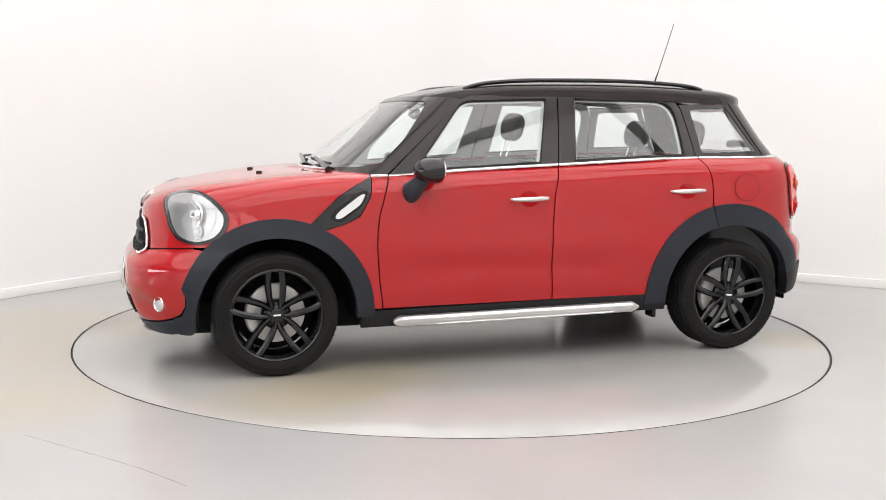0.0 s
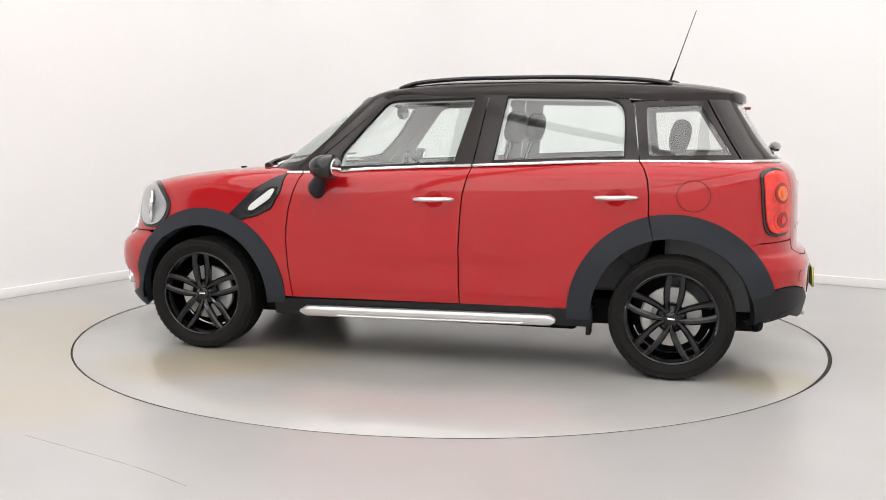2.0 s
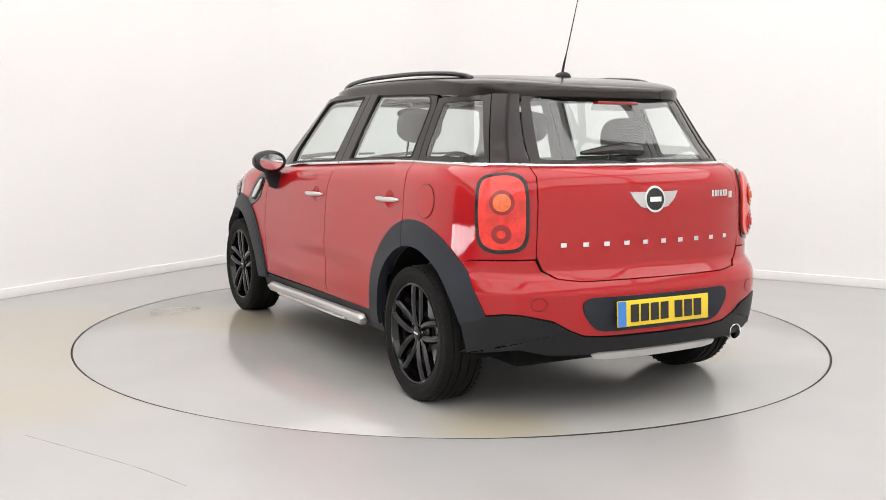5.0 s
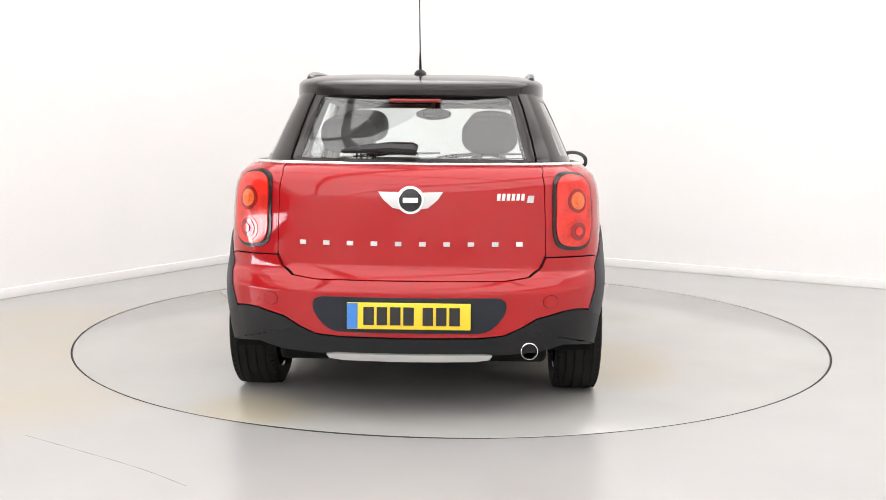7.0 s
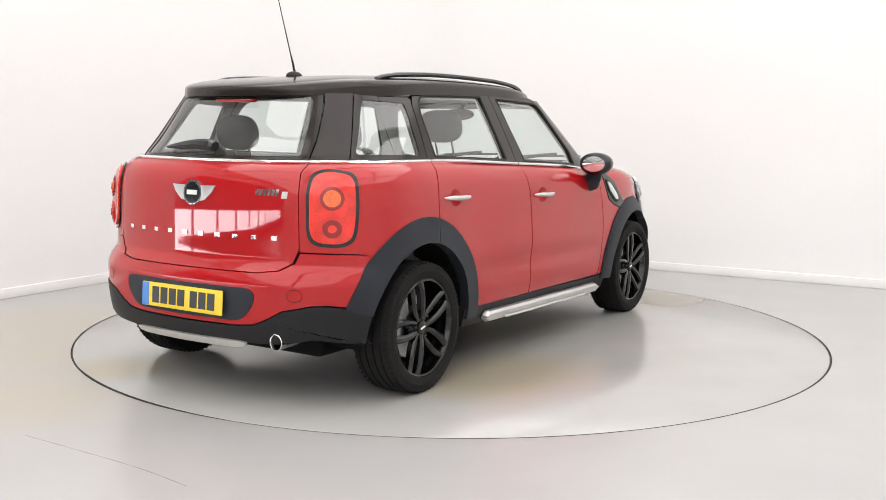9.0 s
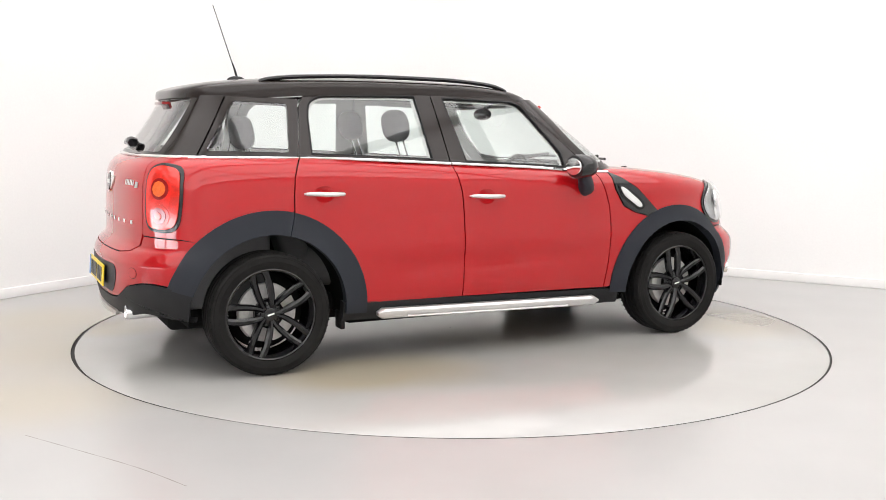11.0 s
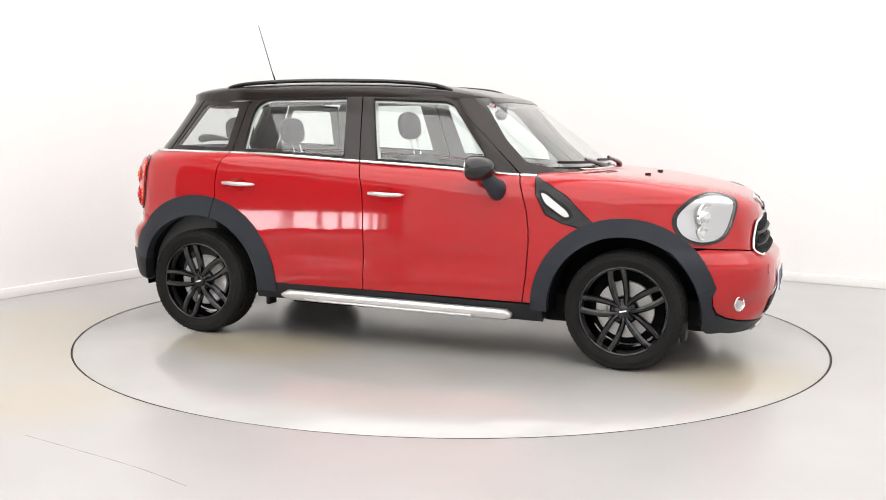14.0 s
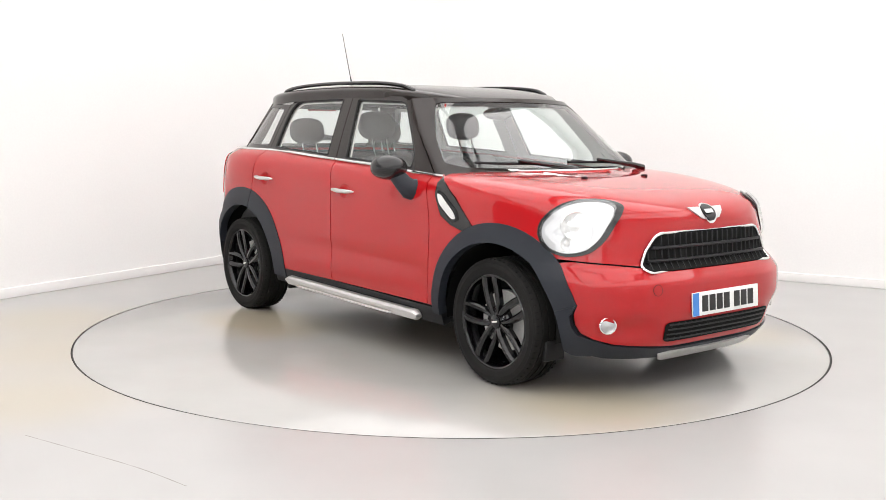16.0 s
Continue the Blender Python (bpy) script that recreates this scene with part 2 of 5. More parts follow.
def flat_sheet(poly, holes=(), us=(), vs=()):
    """A flat mesh of the outline without its convex holes, cut by the lines u and v. Gives points and faces."""
    bm = bmesh.new()
    f = bm.faces.new([bm.verts.new((p[0], p[1], 0)) for p in poly])
    bm.normal_update()
    if f.normal.z < 0:
        f.normal_flip()
    bmesh.ops.triangulate(bm, faces=bm.faces[:])
    lo, hi = np.min(poly, 0), np.max(poly, 0)

    def cut(co, no):
        bmesh.ops.bisect_plane(bm, geom=bm.verts[:] + bm.edges[:] + bm.faces[:], dist=1e-6, plane_co=co, plane_no=no)
    bmesh.ops.dissolve_limit(bm, angle_limit=0.01, verts=bm.verts[:], edges=[e for e in bm.edges if not e.is_boundary])
    for u in us:
        if lo[0] + 1e-4 < u < hi[0] - 1e-4:
            cut((u, 0, 0), (1, 0, 0))
    for v in vs:
        if lo[1] + 1e-4 < v < hi[1] - 1e-4:
            cut((0, v, 0), (0, 1, 0))
    for hole in holes:
        for (x1, y1), (x2, y2) in zip(hole, hole[1:] + hole[:1]):
            cut((x1, y1, 0), (y2 - y1, x1 - x2, 0))
        gone = [g for g in bm.faces if inside(list(hole), *g.calc_center_median()[:2])]
        bmesh.ops.delete(bm, geom=gone, context="FACES")
    bmesh.ops.triangulate(bm, faces=[g for g in bm.faces if len(g.verts) > 4])
    bm.verts.index_update()
    P = np.array([v.co[:2] for v in bm.verts])
    F = [[v.index for v in g.verts] for g in bm.faces]
    B = [(e.link_loops[0].vert.index, e.link_loops[0].link_loop_next.vert.index) for e in bm.edges if len(e.link_loops) == 1]
    bm.free()
    return P, F, B


def shell_mesh(P3, N3, F, B, thick):
    """A sheet with its rim turned inwards by thick: points, normals, faces."""
    P3, N3 = np.asarray(P3), np.asarray(N3)
    V, N, faces = [P3], [N3], [list(f) for f in F]
    base = len(P3)
    if thick:
        vs, ns = [], []
        for a, b in B:
            e = P3[b] - P3[a]
            n = np.cross(e, N3[a] + N3[b])
            n = n / (np.linalg.norm(n) + 1e-12)
            k = base + len(vs)
            vs += [P3[a], P3[b], P3[b] - N3[b] * thick, P3[a] - N3[a] * thick]
            ns += [n] * 4
            faces.append([k + 1, k, k + 3, k + 2])
        if vs:
            V.append(np.array(vs))
            N.append(np.array(ns))
    return np.concatenate(V), np.concatenate(N), faces


def mirrored(V, N, F):
    s = np.array([1, -1, 1])
    return V * s, N * s, [f[::-1] for f in F]
# ---- the car's surfaces: x forward, y to its left, z up, origin on the floor between the axles ----
Z0, MZ = 0.62, 9.0
X0F, NF = 0.60, 3.25
nose_round = curve([0.1, 0.5, 0.72, 0.85, 1.2], [4.0, 4.0, 3.6, 3.25, 3.25])
X0R, NR = -1.00, 6.0
top_line = curve([-2.05, -1.9, -1.135, -0.25, 0.3, 0.7, 0.95, 1.1, 1.3, 1.5, 1.7, 1.93, 2.1], [1.130, 1.130, 1.127, 1.092, 1.064, 1.036, 1.032, 1.024, 1.007, 0.985, 0.960, 0.918, 0.86])
nose = curve([0.15, 0.2, 0.27, 0.35, 0.45, 0.55, 0.6, 0.64, 0.8, 1.2], [1.86, 1.93, 1.985, 2.018, 2.036, 2.030, 1.992, 1.947, 1.937, 1.937])
tail = curve([0.15, 0.2, 0.3, 0.45, 0.56, 0.62, 0.66, 0.8, 0.95, 1.1, 1.2], [1.88, 1.93, 1.985, 2.012, 2.015, 1.99, 1.948, 1.944, 1.940, 1.9355, 1.933])
half = curve([0.15, 0.2, 0.3, 0.36, 0.42, 0.5, 0.56, 0.62, 0.7, 0.8, 0.9, 1.0, 1.2], [0.77, 0.79, 0.822, 0.832, 0.837, 0.845, 0.848, 0.8465, 0.843, 0.8385, 0.834, 0.829, 0.819])


def squeeze(z, x):
    q = np.clip((z - Z0) / (top_line(x) - Z0), 0, 1)
    return np.maximum(1 - q ** MZ, 0) ** (1 / MZ)


def k_plan(x, y, z):
    x, y, z = (np.asarray(a, float) for a in (x, y, z))
    # the bumper is scooped round each fog light
    scoop = 0.038 * np.exp(-((np.abs(y) - 0.575) / 0.10) ** 2 - ((z - 0.345) / 0.055) ** 2)
    fx = np.where(x > X0F, np.maximum(x - X0F, 0) / (nose(z) - scoop - X0F), 0)
    rx = np.where(x < X0R, np.maximum(X0R - x, 0) / (tail(z) - 0.18 * np.minimum(np.abs(y), 0.75) ** 2 + X0R), 0)
    # a shallow hollow runs low along the doors
    hollow = np.exp(-(x / 0.75) ** 6) * (0.004 * np.exp(-((z - 0.40) / 0.04) ** 2) - 0.011 * np.exp(-((z - 0.53) / 0.06) ** 2))
    by = np.abs(y) / (half(z) + hollow + 0.023 * np.exp(-((x + 1.40) / 0.42) ** 2) + 0.010 * np.exp(-((x - 1.3) / 0.4) ** 2))
    nf = nose_round(z)
    return np.where(x >= (X0F + X0R) / 2, (fx ** nf + by ** nf) ** (1 / nf), (rx ** NR + by ** NR) ** (1 / NR))


def f_body(p):
    return k_plan(p[..., 0], p[..., 1], p[..., 2]) - squeeze(p[..., 2], p[..., 0])


# greenhouse
G0F, G0R = 0.2, -0.9
drip = curve([-1.9, -1.45, -0.9, -0.3, 0.3, 0.55], [1.40, 1.425, 1.445, 1.447, 1.425, 1.41])


tail_glass = curve([0.9, 1.10, 1.2, 1.33, 1.43, 1.5], [1.88, 1.83, 1.752, 1.668, 1.612, 1.58])

screen = curve([0.93, 1.01, 1.068, 1.2, 1.335, 1.43, 1.5], [1.13, 1.03, 0.952, 0.793, 0.617, 0.478, 0.37])


def f_cabin(p):
    x, y, z = p[..., 0], np.abs(p[..., 1]), p[..., 2]
    zb = top_line(x) - 0.028
    w = (z - zb) / (drip(x) - zb)
    b = (0.768 - 0.167 * w) * (1 - 0.035 * (np.maximum(-0.3 - x, 0) / 0.9) ** 2) + 0.02 * np.clip(w, 0, 1) * np.clip(1 - w, 0, 1)
    af = screen(z)
    n = np.clip(4.6 - 1.5 * w, 3, 4.8)
    ar = tail_glass(z)
    fx = np.maximum(x - G0F, 0) / np.maximum(af - G0F, 0.05)
    rx = np.maximum(G0R - x, 0) / (ar + G0R)
    nn = np.where(x > -0.3, n, 4.6)
    d = np.where(x > -0.3, fx, rx)
    return (d ** nn + (y / b) ** nn) ** (1 / nn) - 1


roof_top = curve([-1.75, -1.70, -1.5, -1.2, -0.6, -0.1, 0.2, 0.45, 0.55], [1.455, 1.464, 1.496, 1.518, 1.532, 1.522, 1.497, 1.445, 1.41])
roof_edge = curve([-1.75, -1.55, -1.3, -0.9, -0.3, 0.3, 0.55], [1.428, 1.427, 1.43, 1.447, 1.449, 1.427, 1.40])


def roof_k(x, y):
    fx = np.maximum(x + 0.1, 0) / 0.60
    rx = np.maximum(-0.95 - x, 0) / 0.695
    by = np.abs(y) / np.where(x < -1.0, 0.606 - 0.10 * (np.clip((-1.0 - x) / 0.7, 0, 1)) ** 2, 0.606)
    return np.where(x > -0.6, (fx ** 3 + by ** 3) ** (1 / 3), (rx ** 4.5 + by ** 4.5) ** (1 / 4.5))


def roof_z(x, y):
    k = np.clip(roof_k(x, y), 0, 1)
    return roof_edge(x) + (roof_top(x) - roof_edge(x)) * (1 - k ** 4.2) ** (1 / 4.2)


def grad(f, P):
    P = np.asarray(P, float)
    e = 1e-4
    G = np.stack([(f(P + np.eye(3)[i] * e) - f(P - np.eye(3)[i] * e)) for i in range(3)], -1)
    return G / (np.linalg.norm(G, axis=-1, keepdims=True) + 1e-12)


def cast(f, O, D, far):
    """Along D from O (outside) to the surface f = 0."""
    O, D = np.asarray(O, float), np.asarray(D, float)
    D = np.broadcast_to(D, O.shape)
    steps = np.linspace(0, far, 40)
    a = np.full(len(O), float(far))
    done = np.zeros(len(O), bool)
    prev = np.zeros(len(O))
    lo = np.zeros(len(O))
    for s in steps:
        hit = (f(O + D * s) < 0) & ~done
        lo[hit], a[hit] = prev[hit], s
        done |= hit
        prev[:] = s
    for _ in range(20):
        mid = (lo + a) / 2
        neg = f(O + D * mid[:, None]) < 0
        a, lo = np.where(neg, mid, a), np.where(neg, lo, mid)
    return O + D * a[:, None]


def side_y(f, x, z, start=1.1):
    x, z = np.asarray(x, float), np.asarray(z, float)
    return cast(f, np.stack([x, np.full_like(x, start), z], -1), np.array([0, -1.0, 0]), start)


def grid(lo, hi, step):
    n = max(int(round((hi - lo) / step)), 1)
    return list(np.linspace(lo, hi, n + 1))


def sheet_on(name, f, poly, to3, material, parent, label="", holes=(), us=(), vs=(), out=0.0, thick=0.012, flip_y=False, both=False, bulge=None, dished=None, flare=None):
    """A panel: an outline in two coordinates, laid on the surface f by to3, raised by out."""
    P, F, B = flat_sheet(poly, holes, us, vs)
    S = to3(P[:, 0], P[:, 1])
    N = grad(f, S)
    lift = np.full(len(S), out)
    if bulge is not None:
        lift = lift + bulge(P[:, 0], P[:, 1])
    if flare:
        cx, cz, ro, ri, most = flare
        lift = lift + most * np.clip((ro - np.hypot(S[:, 0] - cx, S[:, 2] - cz)) / (ro - ri), 0, 1) ** 0.55
    S = S + N * lift[:, None]
    if dished:
        cx, cz, rx, rz, deep = dished
        d = np.clip(1 - ((P[:, 0] - cx) / rx) ** 2 - ((P[:, 1] - cz) / rz) ** 2, 0, 1)
        S[:, 1] -= deep * d
        N = N + np.stack([-2 * deep * (P[:, 0] - cx) / rx ** 2, 0 * d, -2 * deep * (P[:, 1] - cz) / rz ** 2], -1)
        N /= np.linalg.norm(N, axis=1, keepdims=True)
    # face order follows the outward normal
    a, b, c = (S[[g[i] for g in F]] for i in range(3))
    if np.mean(np.sum(np.cross(b - a, c - a) * N[[g[0] for g in F]], -1) > 0) < 0.5:
        F = [g[::-1] for g in F]
        B = [(j, i) for i, j in B]
    V, NN, FF = shell_mesh(S, N, F, B, thick)
    if both:
        V2, N2, F2 = mirrored(V, NN, FF)
        FF = FF + [[i + len(V) for i in g] for g in F2]
        V, NN = np.concatenate([V, V2]), np.concatenate([NN, N2])
    elif flip_y:
        V, NN, FF = mirrored(V, NN, FF)
    return mesh_ob(name, V, FF, material, parent, label, NN)


def on_side(f):
    return lambda u, v: side_y(f, u, v)


def decal_map(f, centre, out_dir, up=(0, 0, 1)):
    """Coordinates (right, up) in a plane before the surface, thrown onto it against out_dir."""
    c, n = np.array(centre, float), np.array(out_dir, float)
    n /= np.linalg.norm(n)
    upv = np.array(up, float)
    upv = upv - n * (upv @ n)
    upv /= np.linalg.norm(upv)
    right = np.cross(upv, n)

    def to3(u, v):
        O = c + n * 0.35 + np.outer(u, right) + np.outer(v, upv)
        return cast(f, O, -n, 1.2)
    return to3


def arc(cx, cz, r, a0, a1, n=24):
    return [(cx + r * math.cos(radians(a0 + (a1 - a0) * i / n)), cz + r * math.sin(radians(a0 + (a1 - a0) * i / n))) for i in range(n + 1)]
# ---- the room ----
TABLE_R = 2.2543


def room_slab(name, lo, hi, material, label, bevel=0.0, category="wall"):
    bm = bmesh.new()
    box(bm, lo, hi, bevel)
    ob = part(name, bm, material, None, smooth=False)
    ob.matrix_basis = room
    tagged(ob, label, category, kind="structure")
    return ob


def build_room():
    # floor with a round hole for the turntable
    segs = 180
    bm = bmesh.new()
    inner = [bm.verts.new(((TABLE_R + 0.007 + 0.003 * noise.noise((3 * math.cos(a), 3 * math.sin(a), 0.3))) * math.cos(a), (TABLE_R + 0.007 + 0.003 * noise.noise((3 * math.cos(a), 3 * math.sin(a), 0.3))) * math.sin(a), 0)) for a in (2 * math.pi * i / segs for i in range(segs))]
    low = [bm.verts.new((v.co.x, v.co.y, -0.05)) for v in inner]
    outer = [bm.verts.new((26 * math.cos(2 * math.pi * i / segs), 26 * math.sin(2 * math.pi * i / segs), 0)) for i in range(segs)]
    for i in range(segs):
        j = (i + 1) % segs
        bm.faces.new((inner[i], outer[i], outer[j], inner[j]))
        bm.faces.new((low[i], inner[i], inner[j], low[j]))
    ob = part("floor", bm, M_FLOOR, None)
    tagged(ob, "light grey painted concrete floor with warm yellowish stains", "floor", kind="structure")
    bm = bmesh.new()
    lathe(bm, [(TABLE_R - 0.03, 0.004), (TABLE_R + 0.03, 0.004)], 180, Matrix.Rotation(radians(-90), 4, "X"))
    ob = part("turntable_seam", bm, M_SEAM, None)
    tagged(ob, "dark thin seam round the turntable", "seam", kind="structure")
    bm = bmesh.new()
    lathe(bm, [(0.01, -0.052), (26, -0.052)], 64, Matrix.Rotation(radians(90), 4, "X"))
    ob = part("floor_pit", bm, M_SEAM, None)
    tagged(ob, "dark pit under the turntable seam", "floor", kind="structure")
    # a hairline crack in the floor
    bm = bmesh.new()
    line = [(-1.733, -2.281), (-1.444, -2.464), (-1.152, -2.654), (-0.926, -2.834)]
    pts = spline(line, 6)
    quads = []
    for i, (x, y) in enumerate(pts):
        w = 0.0016 + 0.0007 * math.sin(i * 2.1)
        quads.append((bm.verts.new((x - w, y - w, 0.0008)), bm.verts.new((x + w, y + w, 0.0008))))
    for (a, b), (c, d) in zip(quads, quads[1:]):
        bm.faces.new((a, b, d, c))
    ob = part("floor_crack", bm, M_CRACK, None, smooth=False)
    tagged(ob, "thin hairline crack in the painted floor", "crack", kind="structure")
    # walls; an opening in the left wall behind the camera lets in daylight
    H, T = ROOM_H, 0.25
    O0, O1, OZ1 = -20.4, -7.3, 3.2
    bm = bmesh.new()
    box(bm, (-T, O1, 0), (0, 0, H))
    box(bm, (-T, -ROOM_L, 0), (0, O0, H))
    box(bm, (-T, O0, OZ1), (0, O1, H))
    ob = part("wall_west", bm, M_WALL, None, smooth=False)
    ob.matrix_basis = room
    tagged(ob, "plain white painted studio wall with a wide opening", "wall", kind="structure")
    # an unseen dark bay added beyond the opening, with a low bright window strip in its far wall
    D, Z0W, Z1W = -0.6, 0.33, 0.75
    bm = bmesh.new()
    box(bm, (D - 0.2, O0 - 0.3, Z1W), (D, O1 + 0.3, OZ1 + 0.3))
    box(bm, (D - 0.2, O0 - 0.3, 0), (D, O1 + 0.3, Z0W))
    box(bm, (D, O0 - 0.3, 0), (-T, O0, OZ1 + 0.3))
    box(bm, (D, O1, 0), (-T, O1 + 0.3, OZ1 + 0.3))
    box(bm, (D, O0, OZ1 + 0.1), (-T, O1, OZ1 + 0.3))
    ob = part("added_bay", bm, M_BAY, None, smooth=False)
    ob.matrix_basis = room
    tagged(ob, "unseen dark-coloured bay added beyond the wide opening", "wall", kind="structure")
    room_slab("wall_north", (-T, 0, 0), (ROOM_R + T, T, H), M_WALL, "plain white painted studio wall")
    bm = bmesh.new()
    rc = 1.2
    arcv = [(rc - rc * math.cos(a), -rc + rc * math.sin(a)) for a in np.linspace(0, math.pi / 2, 25)]
    lo = [bm.verts.new((x + 0.001, y - 0.001, 0)) for x, y in arcv]
    hi = [bm.verts.new((x + 0.001, y - 0.001, H)) for x, y in arcv]
    for i in range(24):
        bm.faces.new((lo[i], lo[i + 1], hi[i + 1], hi[i]))
    ob = part("wall_corner", bm, M_WALL, None, angle=60)
    ob.matrix_basis = room
    tagged(ob, "rounded white corner between two walls", "wall", kind="structure")
    room_slab("wall_east", (ROOM_R, -ROOM_L, 0), (ROOM_R + T, 0, H), M_WALL, "plain white painted studio wall")
    room_slab("wall_south", (-T, -ROOM_L - T, 0), (ROOM_R + T, -ROOM_L, H), M_WALL, "plain white painted studio wall")
    room_slab("ceiling", (-T, -ROOM_L - T, H), (ROOM_R + T, T, H + 0.2), M_CEIL, "white studio ceiling with light panels", category="ceiling")
    for name, lo, hi in (("baseboard_west", (0.0, -ROOM_L, 0), (0.016, 0, 0.075)), ("baseboard_north", (0.016, -0.016, 0), (ROOM_R, 0, 0.075))):
        bm = bmesh.new()
        box(bm, lo, hi, 0.005)
        ob = part(name, bm, M_SKIRT, None)
        ob.matrix_basis = room
        tagged(ob, "low white skirting board along the wall", "baseboard", kind="structure")
    # low window: bars in the strip, bright daylight beyond
    win = empty("window_1", m=room)
    tagged(win, "long low bright window with white glazing bars", "window", kind="structure")
    for i in range(12):
        bm = bmesh.new()
        y = O0 + (O1 - O0) * i / 11
        box(bm, (D - 0.14, y - 0.03, Z0W), (D - 0.06, y + 0.03, Z1W), 0.005)
        part("mullion", bm, M_ALU, win, smooth=False)
    bm = bmesh.new()
    box(bm, (D - 0.14, O0 - 0.3, Z1W - 0.05), (D - 0.06, O1 + 0.3, Z1W), 0.005)
    part("transom", bm, M_ALU, win, smooth=False)
    bm = bmesh.new()
    box(bm, (D - 0.45, O0 - 0.6, 0.2), (D - 0.4, O1 + 0.6, 1.5))
    ob = part("backdrop", bm, M_DAY, None, smooth=False)
    ob.matrix_basis = room
    tagged(ob, "bright overcast daylight outside the window", "backdrop", kind="structure")
    # light panels in the ceiling
    first = None
    for i in range(3):
        for j in range(7):
            m = room @ pose(1.9 + 3.2 * i, -1.6 - 3.1 * j, H - 0.03)
            if first is None:
                first = empty("ceiling_light", m=m)
                tagged(first, "wide white square ceiling light panel, lit", "ceiling light", "ceiling lights")
                bm = bmesh.new()
                for lo, hi in (((-1.5, -1.5, -0.03), (1.5, -1.46, 0.03)), ((-1.5, 1.46, -0.03), (1.5, 1.5, 0.03)), ((-1.5, -1.46, -0.03), (-1.46, 1.46, 0.03)), ((1.46, -1.46, -0.03), (1.5, 1.46, 0.03))):
                    box(bm, lo, hi)
                part("light_frame", bm, M_ALU, first, smooth=False)
                bm = bmesh.new()
                box(bm, (-1.46, -1.46, -0.01), (1.46, 1.46, 0.02))
                part("diffuser", bm, M_LIGHT, first, smooth=False)
            else:
                copy_thing(first, m)


build_room()


def build_turntable():
    bm = bmesh.new()
    lathe(bm, [(0.005, 0.0), (0.6, 0.0), (1.4, 0.0), (TABLE_R - 0.009, 0.0), (TABLE_R - 0.006, 0.002)], 180, Matrix.Rotation(radians(-90), 4, "X"))
    for v in bm.verts:
        r = v.co.xy.length
        if r > TABLE_R - 0.02:
            a = math.atan2(v.co.y, v.co.x) % (2 * math.pi)
            worn = 0.010 * math.exp(-((math.degrees(a) - 170) / 14) ** 4)
            v.co.x, v.co.y = v.co.x * (1 - worn / r), v.co.y * (1 - worn / r)
    ob = part("turntable", bm, M_DISC, None)
    tagged(ob, "flush round grey painted turntable set in the floor", "turntable")
    rng = random.Random(5)
    for x, y in [(-0.003, 0.984), (0.515, 1.399), (0.887, 0.877), (-0.116, 1.592), (-0.869, 1.188), (1.091, 1.37)]:
        # a few short strokes make one scuff
        bm = bmesh.new()
        for k in range(3):
            a = rng.uniform(0, 6.28)
            px, py, ln, wd = x + rng.uniform(-0.03, 0.03), y + rng.uniform(-0.03, 0.03), rng.uniform(0.015, 0.04), rng.uniform(0.001, 0.0025)
            dx, dy = math.cos(a), math.sin(a)
            pts = [(-ln, 0), (-ln * 0.3, wd), (ln * 0.6, wd * 0.6), (ln, 0), (ln * 0.3, -wd), (-ln * 0.5, -wd * 0.7)]
            bm.faces.new([bm.verts.new((px + u * dx - v * dy, py + u * dy + v * dx, 0.0008 + 0.0002 * k)) for u, v in pts])
        part("scuff_mark", bm, M_SCUFF, ob, "small dark scuff on the paint", smooth=False)
    return ob


turntable = build_turntable()
# ---- the car ----
car = empty("car")
tagged(car, "red five-door compact crossover car with black roof on the turntable", "car")
HUB_Z, AX_F, AX_R = 0.315, 1.2975, -1.2975
ARCH_F, ARCH_R = (1.285, 0.31), (-1.292, 0.32)


def belt(x):
    return float(top_line(x)) - 0.028


def turn_map(f, cx, sign=1):
    """(angle, z): cast in to a vertical axis at cx; angle 0 is straight ahead (sign 1) or straight back (sign -1), positive to the left."""
    def to3(a, z):
        a, z = np.asarray(a, float), np.asarray(z, float)
        D = np.stack([sign * np.cos(a), np.sin(a), 0 * a], -1)
        O = np.stack([cx + 0 * a, 0 * a, z], -1) + D * 1.6
        return cast(f, O, -D, 1.6)
    return to3


def ang_of_x(f, cx, x, z, sign=1):
    y = side_y(f, np.array([x]), np.array([z]))[0][1]
    return math.atan2(y, sign * (x - cx))


def ang_of_y(f, cx, y, z, sign=1):
    p = cast(f, np.array([[sign * 2.6, y, z]]), np.array([-sign, 0, 0.0]), 3.0)[0]
    return math.atan2(y, sign * (p[0] - cx))


XS = grid(-2.0, 2.0, 0.05)
ZS = grid(0.2, 1.5, 0.04)
AS = grid(-2.4, 2.4, 0.045)


